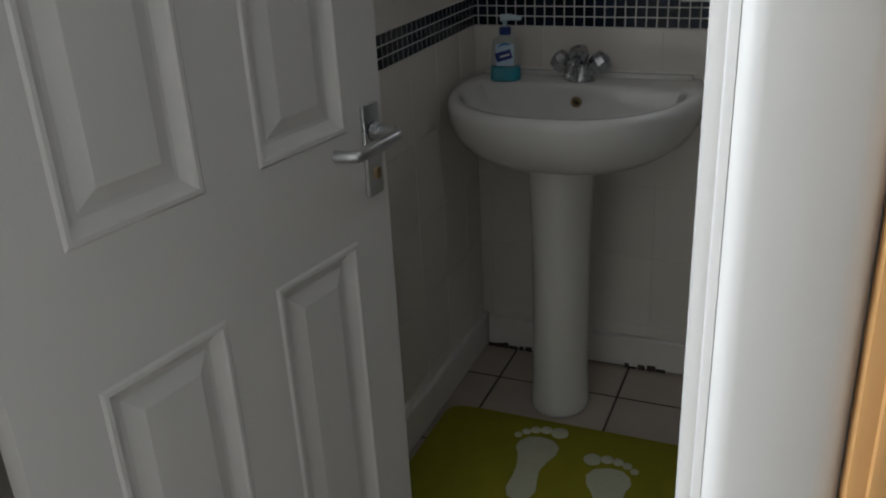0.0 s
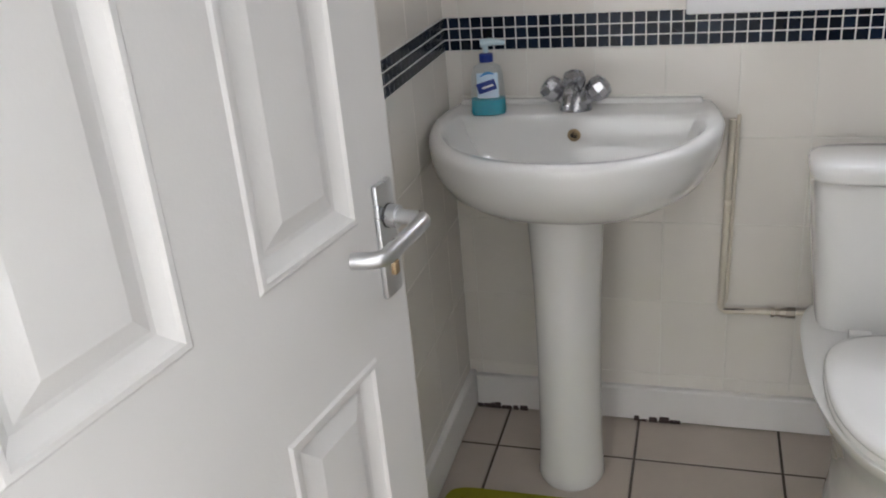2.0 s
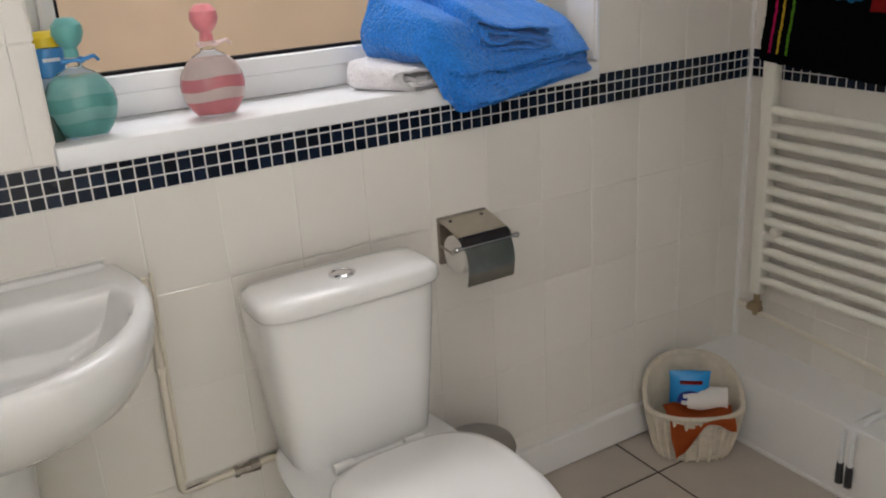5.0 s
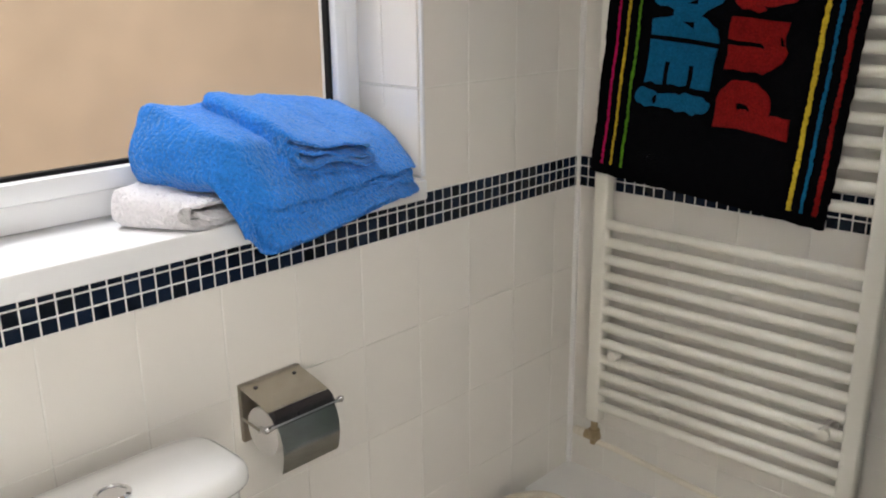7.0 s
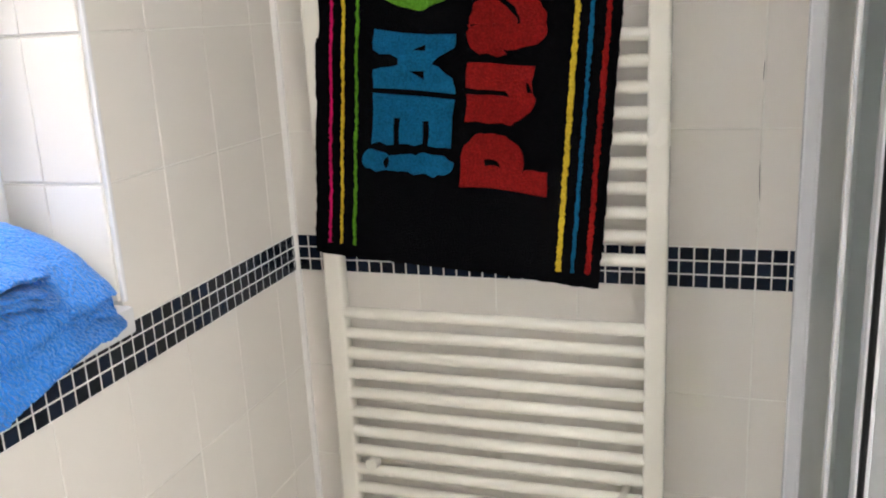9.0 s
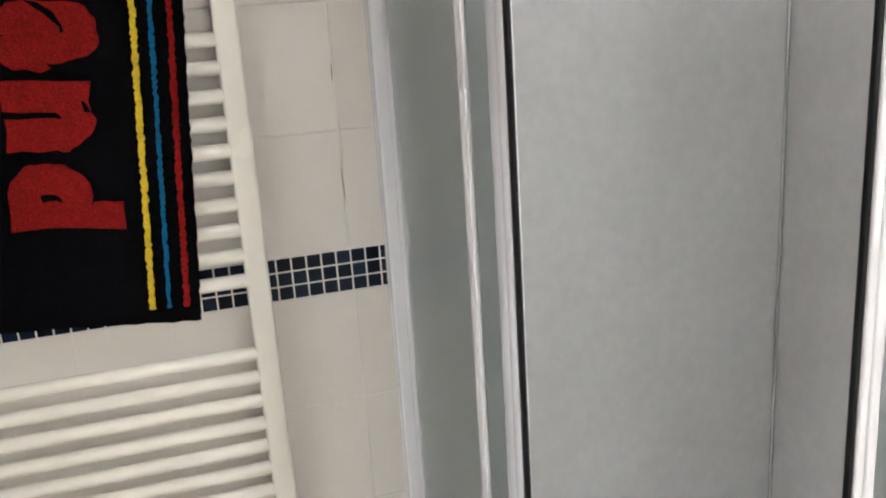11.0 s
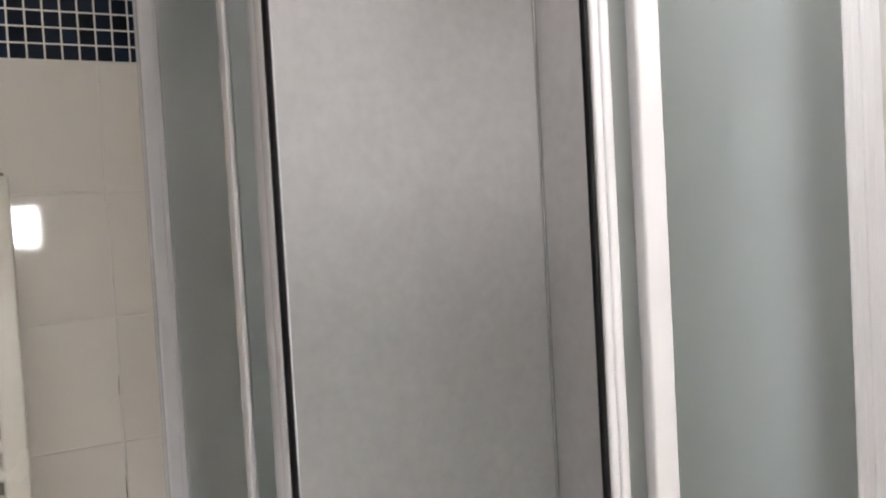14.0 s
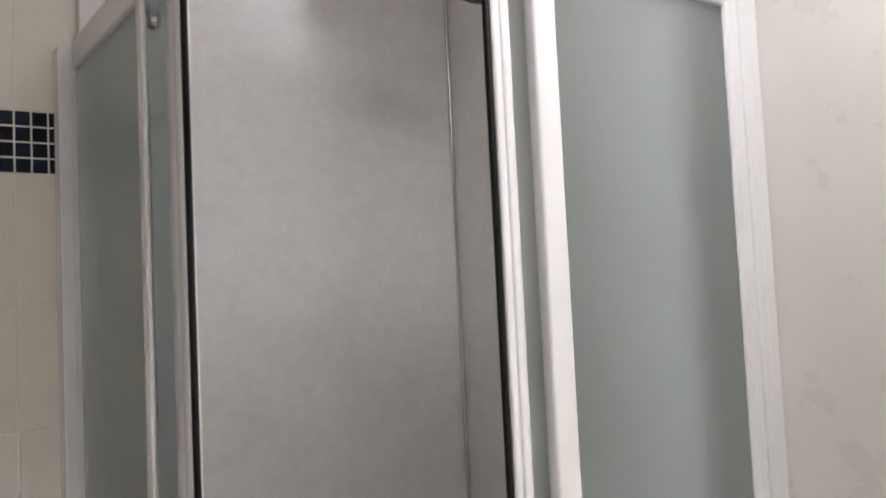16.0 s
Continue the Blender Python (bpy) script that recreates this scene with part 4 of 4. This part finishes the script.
pk = thing("wet_wipes_packet", "blue foil packet of wet wipes standing in the basket", "wipes packet", (1.892, -0.125, 0.106), -40)
rows_ = []
for k in range(11):
    f = k / 10
    th = 0.022 * (1 - abs(2 * f - 1) ** 2.5) + 0.0015
    rows_.append([(x * (0.050 + 0.003 * abs(2 * f - 1) ** 4), y * th + 0.0, f * 0.118) for x, y in ((-1, 0), (-0.8, -0.6), (-0.4, -0.95), (0, -1), (0.4, -0.95), (0.8, -0.6), (1, 0), (0.8, 0.6), (0.4, 0.95), (0, 1), (-0.4, 0.95), (-0.8, 0.6))])
part("pouch", loft(rows_), M_PACK, pk, "crinkled blue foil pouch", True, 60)
part("emblem", loft([[(0.032 * math.cos(t), -0.0245, 0.045 + 0.026 * math.sin(t)) for t in (2 * math.pi * i / 28 for i in range(28))], [(0.032 * math.cos(t), -0.0215, 0.045 + 0.026 * math.sin(t)) for t in (2 * math.pi * i / 28 for i in range(28))]]), M_NAVY, pk, "navy oval")
part("banner", box(-0.026, -0.0215, 0.088, 0.030, -0.012, 0.096, 0.001), M_TRED, pk, "red bar of small writing")
for x0, x1, z0, z1 in ((-0.018, 0.020, 0.050, 0.062), (-0.022, 0.024, 0.030, 0.043)):
    part("lettering", box(x0, -0.0256, z0, x1, -0.0246, z1, 0.0004, 1), M_WHITEP, pk, "bar of white writing")
wr = thing("spare_toilet_roll", "white toilet roll lying in the basket", "toilet roll", (1.922, -0.159, 0.146), -44)
bm = tube([(-0.050, 0, 0), (0.050, 0, 0)], 0.032, 28)
part("paper", bm, M_PAPER, wr, "", True, 50)
# the roll is solid, so its hollow's shade is a dark end disc
part("core", tube([(0.0495, 0, 0), (0.0512, 0, 0)], 0.013, 18), M_DARK, wr, "dark disc for the shade in the hollow core")
oc = thing("orange_cloth", "crumpled orange cloth hanging over the basket's rim", "cloth", (1.860, -0.187, 0.122), -38)
bm = bmesh.new()
rows_ = []
for j in range(15):
    f = j / 14
    row = []
    for i in range(19):
        g = i / 18
        x = -0.085 + 0.175 * g
        hang = 0.085 * max(0, 1 - g * 1.7) * f
        y = 0.045 - 0.075 * min(1, f * 2.0) - 0.012 * f
        zz = 0.012 + 0.018 * math.sin(g * 9 + f * 2) * 0.5 - (f - 0.5) * (0.025 if f > 0.5 else 0) - hang * (1.2 if f > 0.45 else 0.2)
        row.append(bm.verts.new((x * (1 - 0.35 * f * (1 - g)), y, zz + 0.006 * noise.noise(Vector((x * 30, f * 5, 1))))))
    rows_.append(row)
for r0, r1 in zip(rows_, rows_[1:]):
    for i in range(18):
        bm.faces.new((r0[i], r0[i + 1], r1[i + 1], r1[i]))
bmesh.ops.solidify(bm, geom=bm.faces[:], thickness=0.004)
part("cloth", bm, M_ORANGE, oc, "", True, 80)

# ---- hanger clips on the boxing ----
hc = thing("peg_hanger", "white and black plastic clip hanging from the radiator pipe", "clip", (2.016, -0.50, 0.124))
for k in (0, 1):
    bm = tube(bend([(0.0, 0.010 - 0.024 * k, -0.06), (0.0, 0.010 - 0.024 * k, 0.055), (0.06, 0.008 - 0.024 * k, 0.074), (0.12, 0.004 - 0.024 * k, 0.0745)], 0.02), 0.006, 10)
    part("hook", bm, M_WHITEP, hc, "white plastic hook")
    part("grip", tube([(0, 0.010 - 0.024 * k, -0.085), (-0.001, 0.010 - 0.024 * k, -0.03)], [0.009, 0.008], 10), M_DARK, hc, "black grip")

# ---- bath mat with footprints ----
mat_thing = thing("bath_mat", "lime green bath mat with two white footprints on the tiles", "bath mat")
r = rbox(0.396, -0.568, 0.366, 0.222, 0.0, 14, 64)
bm = loft([[(x, y, 0.001) for x, y, z in r], [(x, y, 0.009) for x, y, z in r], [(0.396 + (x - 0.396) * 0.988, -0.568 + (y + 0.568) * 0.98, 0.013) for x, y, z in r]])
part("mat_base", bm, M_LIME, mat_thing, "", True, 60)
def blob(cx, cy, outline, rot_, s=1, flip=1):
    bm = bmesh.new()
    c, s_ = math.cos(rot_), math.sin(rot_)
    ring = lambda z, k: [(cx + k * s * (flip * x * c - y * s_), cy + k * s * (flip * x * s_ + y * c), z) for x, y in outline]
    return loft([ring(0.0125, 1.0), ring(0.0150, 1.0), ring(0.0162, 0.93)])
sole = [(-0.048, 0.070), (-0.030, 0.092), (0.0, 0.098), (0.034, 0.090), (0.052, 0.066), (0.050, 0.035), (0.036, 0.005), (0.026, -0.03), (0.030, -0.07), (0.036, -0.105), (0.026, -0.135), (0.0, -0.148), (-0.024, -0.138), (-0.034, -0.11), (-0.030, -0.07), (-0.030, -0.03), (-0.040, 0.02), (-0.052, 0.045)]
toes = [(0.040, 0.124, 0.021), (0.006, 0.128, 0.0145), (-0.020, 0.122, 0.0125), (-0.041, 0.110, 0.011), (-0.057, 0.092, 0.0095)]
for fx, fy, ang, flip in ((0.306, -0.520, radians(3), 1), (0.500, -0.585, radians(10), -1)):
    part("footprint", blob(fx, fy, sole, ang, 0.98, flip), M_FOOT, mat_thing, "white pile footprint", True, 60)
    for x, y, q in toes:
        o = [(x + q * math.cos(t), y + q * math.sin(t)) for t in (2 * math.pi * i / 18 for i in range(18))]
        c, s_ = math.cos(ang), math.sin(ang)
        tcx, tcy = fx + flip * x * c - y * s_, fy + flip * x * s_ + y * c
        o = [(q * math.cos(t), q * math.sin(t)) for t in (2 * math.pi * i / 18 for i in range(18))]
        part("toe", blob(tcx, tcy, o, 0), M_FOOT, mat_thing, "", True, 60)

# ---- shower enclosure, corner entry, doors slid open ----
sh = thing("shower_enclosure", "white framed corner shower with frosted sliding doors standing open", "shower enclosure")
YL, XG, ZT, ZB = -0.948, 1.4555, 1.964, 0.15
def grooved(x0, x1, y0, y1, z, c=0.003, w=0.0026, d=0.0012):
    """The cut through an extruded profile, with a groove along each broad face."""
    def side(ax, ay, bx, by):
        n = math.hypot(bx - ax, by - ay)
        ux, uy = (bx - ax) / n, (by - ay) / n
        pts = [(c, 0)]
        for f in (0.42,):
            if n > 0.016:
                pts += [(n * f - w, 0), (n * f - w * 0.5, d), (n * f + w * 0.5, d), (n * f + w, 0)]
        pts.append((n - c, 0))
        return [(ax + ux * s - uy * t, ay + uy * s + ux * t, z) for s, t in pts]
    return side(x0, y0, x1, y0) + side(x1, y0, x1, y1) + side(x1, y1, x0, y1) + side(x0, y1, x0, y0)


def bar_x(name, x0, x1, y0, y1, z0, z1, m=M_FRAME, bev=0.004, label=""):
    if name == "wall_channel":
        bm = loft([grooved(x0, x1, y0, y1, z) for z in (z0, z1)])
        return part(name, bm, m, sh, label, False)
    bm = box(x0, y0, z0, x1, y1, z1, bev, 3)
    return part(name, bm, m, sh, label)
# wall channels
bar_x("wall_channel", XR - 0.040, XR + 0.001, YL - 0.018, YL + 0.033, ZB - 0.04, ZT + 0.045)
bar_x("wall_channel", XR - 0.074, XR - 0.041, YL - 0.014, YL + 0.007, ZB - 0.04, ZT + 0.02)
bar_x("wall_channel", XG - 0.016, XG + 0.024, YE + 0.007, YE + 0.046, ZB - 0.04, ZT + 0.058)
bar_x("wall_channel", XG - 0.014, XG + 0.016, YE + 0.047, YE + 0.079, ZB - 0.04, ZT + 0.045)
# rails above and below
for z0, z1 in ((ZT, ZT + 0.045), (ZB - 0.045, ZB)):
    bar_x("rail", XG - 0.02, XR - 0.075, YL - 0.02, YL + 0.02, z0, z1)
    bar_x("rail", XG - 0.02, XG + 0.02, YE + 0.0805, YL - 0.0205, z0, z1)
# fixed panes and their end posts
def pane_box(x0, x1, y0, y1, label):
    p = part("pane", box(x0, y0, ZB + 0.001, x1, y1, ZT - 0.001), M_FROST, sh, label, False)
    return p
pane_box(1.772, XR - 0.075, YL + 0.006, YL + 0.012, "frosted fixed glass pane")
bar_x("post", 1.758, 1.780, YL + 0.0125, YL + 0.018, ZB, ZT, bev=0.001)
pane_box(XG - 0.010, XG - 0.004, YE + 0.080, -1.310, "frosted fixed glass pane")
bar_x("post", XG - 0.018, XG + 0.001, -1.316, -1.281, ZB, ZT)
# sliding doors
pane_box(1.750, 2.10, YL - 0.018, YL - 0.012, "frosted sliding door pane")
bar_x("door_stile", 1.720, 1.7535, YL - 0.025, YL - 0.009, ZB + 0.012, ZT - 0.010)
bar_x("door_stile", 1.696, 1.7195, YL - 0.022, YL - 0.007, ZB + 0.012, ZT - 0.006)
bar_x("door_seal", 1.684, 1.6955, YL - 0.0155, YL - 0.0085, ZB + 0.012, ZT - 0.012, M_BLACK, 0.003, "black magnetic seal")
pane_box(XG + 0.003, XG + 0.009, -1.62, -1.254, "frosted sliding door pane")
bar_x("door_stile", XG - 0.004, XG + 0.013, -1.2576, -1.243, ZB + 0.012, ZT - 0.010)
bar_x("door_stile", XG - 0.005, XG + 0.010, -1.2425, -1.230, ZB + 0.012, ZT - 0.006)
bar_x("door_seal", XG - 0.004, XG + 0.004, -1.2295, -1.2215, ZB + 0.012, ZT - 0.012, M_BLACK, 0.003, "black magnetic seal")
for x, y in ((1.775, YL - 0.015), (2.06, YL - 0.015)):
    part("roller", lathe([(0, -0.006), (0.011, -0.006), (0.013, 0.0), (0.011, 0.006), (0, 0.006)], 18), M_CHROME, sh, "chrome roller").matrix_local = Matrix.Translation((x, y + 0.012, ZT - 0.022)) @ Matrix.Rotation(radians(90), 4, "X")
tray = thing("shower_tray", "white acrylic shower tray in the corner", "shower tray")
bm = box(XG - 0.03, YE + 0.004, 0.0, XR - 0.034, YL + 0.03, 0.105, 0.012, 3)
part("body", bm, M_SEAT, tray)
part("waste", lathe([(0, 0.1052), (0.045, 0.1052), (0.046, 0.109), (0, 0.112)], 28, at=(1.80, -1.30, 0)), M_CHROME, tray)
head = thing("rain_shower", "dark chrome round shower on a wall arm", "shower", (1.80, -1.50, 2.072))
part("rose", lathe([(0, 0.0), (0.040, 0.0), (0.046, 0.004), (0.048, 0.016), (0.046, 0.030), (0.030, 0.040), (0.014, 0.050), (0, 0.052)], 32), M_LIP, head)
part("face", lathe([(0, -0.002), (0.036, -0.002), (0.037, 0.0), (0, 0.0)], 28), M_DARK, head, "dark nozzle plate")
part("arm", tube(bend([(0, 0, 0.05), (0, 0, 0.085), (0, -0.155, 0.095)], 0.03), 0.009, 12), M_CHROME, head)

# ---- small square lamp on the side wall ----
lamp = thing("wall_lamp", "small square glowing wall lamp on the tiled wall", "wall lamp")
part("housing", box(0.001, -0.970, 1.495, 0.022, -0.810, 1.655, 0.004), M_WHITEP, lamp)
part("diffuser", box(0.0225, -0.960, 1.505, 0.030, -0.820, 1.645, 0.003), M_LAMP, lamp, "bright white diffuser")
# made-up square rim that frames the added ceiling fill
ceil = thing("ceiling_fill_rim", "unseen flush white rim added round the ceiling fill light", "ceiling light", (1.00, -1.38, 2.34))
bm = bmesh.new()
for a_, b_ in (((-0.19, -0.19), (0.19, -0.16)), ((-0.19, 0.16), (0.19, 0.19)), ((-0.19, -0.1595), (-0.16, 0.1595)), ((0.16, -0.1595), (0.19, 0.1595))):
    box(a_[0], a_[1], -0.02, b_[0], b_[1], 0.019, 0.003, bm=bm)
part("rim", bm, M_WHITEP, ceil)

# ---- wear ----
bm = bmesh.new()
for z0_, z1_, o in ((1.085, 1.15, 0.0), (1.28, 1.31, 0.001)):
    pts_ = [(XR - 0.0004, -0.856 + o + 0.0012 * math.sin(40 * z + o * 900), z) for z in (z0_ + (z1_ - z0_) * k / 10 for k in range(11))]
    tube(pts_, [0.0002 + 0.0005 * math.sin(math.pi * k / 10) for k in range(11)], 5, bm=bm)
structure("trim_cracks", bm, M_DIRT, "hairline dark cracks in the grout", "crack")
bm = bmesh.new()
tube([(0.616 + 0.010 * k, -0.0225, 0.3312 + 0.0004 * k + 0.0004 * math.sin(3 * k)) for k in range(6)], [0.0006, 0.0016, 0.0013, 0.0018, 0.001, 0.0004], 6, bm=bm)
structure("pipe_rust", bm, M_DIRT, "dark rust streak along the water pipe", "rust")

# ---- tiles, last ----
def tile_mesh(name, w, h, d, material, bev=0.0009, axis="y", seg=1):
    """A tile in the wall's plane, its glazed face towards the room, corner at the origin."""
    bm = bmesh.new()
    b = min(bev, w / 4, h / 4)
    back = [(0, 0), (w, 0), (w, h), (0, h)]
    frnt = [(b, b), (w - b, b), (w - b, h - b), (b, h - b)]
    place = {"y": lambda u, v, k: (u, -k, v), "-y": lambda u, v, k: (u, k, v), "x": lambda u, v, k: (-k, -u, v), "-x": lambda u, v, k: (k, -u, v), "z": lambda u, v, k: (u, v, k)}[axis]
    loft([[place(u, v, 0) for u, v in back], [place(u, v, d - b * 0.7) for u, v in back], [place(u, v, d) for u, v in frnt]], True, bm)
    return mesh_of(name, bm, material, False)


cache = {}


def lay(parent, name, axis, u0, u1, v0, v1, place, w, h, d, material, joint, us, vs, hole=None, bev=0.0009):
    """Tiles from a joint grid, cut at the edges of the stretch."""
    ucuts = [u0] + [u for u in us if u0 + 0.004 < u < u1 - 0.004] + [u1]
    vcuts = [v0] + [v for v in vs if v0 + 0.004 < v < v1 - 0.004] + [v1]
    for a, b in zip(ucuts, ucuts[1:]):
        for c, e in zip(vcuts, vcuts[1:]):
            pieces = [(a, b, c, e)]
            if hole:
                h0, h1, g0, g1 = hole
                if b > h0 and a < h1 and e > g0 and c < g1:
                    pieces = []
                    if a < h0:
                        pieces.append((a, h0, c, e))
                    if b > h1:
                        pieces.append((h1, b, c, e))
                    if c < g0:
                        pieces.append((max(a, h0), min(b, h1), c, g0))
                    if e > g1:
                        pieces.append((max(a, h0), min(b, h1), g1, e))
            for p, q, r_, s in pieces:
                if q - p < 0.006 or s - r_ < 0.006:
                    continue
                tw, th = round(q - p - joint, 4), round(s - r_ - joint, 4)
                key = (name, axis, tw, th, d)
                if key not in cache:
                    cache[key] = tile_mesh(name, tw, th, d, material, bev, axis)
                ob = new(name, cache[key])
                ob.location = place(p + joint / 2, r_ + joint / 2)
                ob.parent = parent


J = 0.0025
ZJ_LOW = [0.133, 0.333, 0.533, 0.733]
BZ0, BZ1 = 0.931, 1.004
ZJ_UP = [1.204, 1.404, 1.604]
UZ0, UZ1 = 1.808, 1.909
xj = [0.034 + 0.1485 * k for k in range(16)]
yj = [0.106 + 0.15 * k for k in range(12)]
mos = [k * 0.025 - 0.013 for k in range(1, 92)]
mosz = [BZ0 + 0.0243 * k for k in (1, 2)]
mosu = [UZ0 + 0.0252 * k for k in (1, 2, 3)]
back_at = lambda u, v: (u, 0.006, v)
hole = (WX0, WX1, WZ0, WZ1)
lay(wall_north, "wall_tile", "y", 0.0, XR, 0.0, BZ0, back_at, 0, 0, 0.006, M_TILE, J, xj, ZJ_LOW)
lay(wall_north, "wall_tile", "y", 0.0, XR, BZ1, H - 0.002, back_at, 0, 0, 0.006, M_TILE, J, xj, ZJ_UP + [1.804, 2.004, 2.204], hole)
east_at = lambda u, v: (XR + 0.006, -u, v)
lay(wall_east, "wall_tile", "x", 0.0, 0.935, 0.0, BZ0, east_at, 0, 0, 0.006, M_TILE, J, yj, ZJ_LOW)
lay(wall_east, "wall_tile", "x", 0.0, 0.935, BZ1, UZ0, east_at, 0, 0, 0.006, M_TILE, J, yj, ZJ_UP)
lay(wall_east, "wall_tile", "x", 0.0, 0.935, UZ1, H - 0.002, east_at, 0, 0, 0.006, M_TILE, J, yj, [2.109, 2.309])
west_at = lambda u, v: (-0.006, -u, v)
lay(wall_west, "wall_tile", "-x", 0.0, -YE, 0.0, BZ0, west_at, 0, 0, 0.006, M_TILE, J, yj, ZJ_LOW)
lay(wall_west, "wall_tile", "-x", 0.0, -YE, BZ1, H - 0.002, west_at, 0, 0, 0.006, M_TILE, J, yj, ZJ_UP + [1.804, 2.004, 2.204])
# reveal of the window
for k, (a, b) in enumerate(((0.004, 0.0995), (0.1005, FY0))):
    for c, e in ((WZ0 + 0.041, 1.204), (1.2055, 1.404), (1.4055, 1.604), (1.6055, 1.804), (1.8055, WZ1)):
        o = new("reveal_tile", mesh_of("reveal_tile", box(WX1 - 0.004, a, c, WX1 + 0.004, b, e - 0.002, 0.0015, 1), M_TILE, False))
        o.parent = wall_north
        o = new("reveal_tile", mesh_of("reveal_tile", box(WX0 - 0.004, a, c, WX0 + 0.004, b, e - 0.002, 0.0015, 1), M_TILE, False))
        o.parent = wall_north
structure("trim_reveal_head", box(WX0, 0.004, WZ1 - 0.006, WX1, FY0, WZ1 + 0.002), M_PAINT, "white head of the window reveal", "trim")
# white grout bed behind the mosaic bands
structure("trim_band_north", box(0.0, -0.0020, BZ0, XR, 0.0062, BZ1), M_MGROUT, "pale grout bed of the mosaic band", "trim")
structure("trim_band_east", box(XR - 0.0020, -0.935, BZ0, XR + 0.0062, 0.0, BZ1), M_MGROUT, "pale grout bed of the mosaic band", "trim")
structure("trim_band_top", box(XR - 0.0020, -0.935, UZ0, XR + 0.0062, 0.0, UZ1), M_MGROUT, "pale grout bed of the mosaic band", "trim")
structure("trim_band_west", box(-0.0062, YE, BZ0, 0.0020, 0.0, BZ1), M_MGROUT, "pale grout bed of the mosaic band", "trim")
G = 0.0028
lay(wall_north, "mosaic_tile", "y", 0.001, XR, BZ0, BZ1, lambda u, v: (u, 0.0, v), 0, 0, 0.003, M_MOSAIC, G, mos, mosz, bev=0.001)
mose = [0.006 + 0.025 * k for k in range(40)]
lay(wall_east, "mosaic_tile", "x", 0.001, 0.930, BZ0, BZ1, lambda u, v: (XR, -u, v), 0, 0, 0.003, M_MOSAIC, G, mose, mosz, bev=0.001)
lay(wall_east, "mosaic_tile", "x", 0.001, 0.930, UZ0, UZ1, lambda u, v: (XR, -u, v), 0, 0, 0.003, M_MOSAIC, G, mose, mosu, bev=0.001)
lay(wall_west, "mosaic_tile", "-x", 0.001, -YE, BZ0, BZ1, lambda u, v: (0.0, -u, v), 0, 0, 0.003, M_MOSAIC, G, [0.012 + 0.025 * k for k in range(70)], mosz, bev=0.001)
# floor tiles
FXJ = [0.104 + 0.328 * k for k in range(-1, 7)]
FYJ = [-0.170 - 0.328 * k for k in range(6)][::-1]
lay(floor, "floor_tile", "z", 0.0, XR, YE + 0.046, 0.0, lambda u, v: (u, v, -0.008), 0, 0, 0.008, M_FLOOR, 0.006, FXJ, FYJ, bev=0.002)
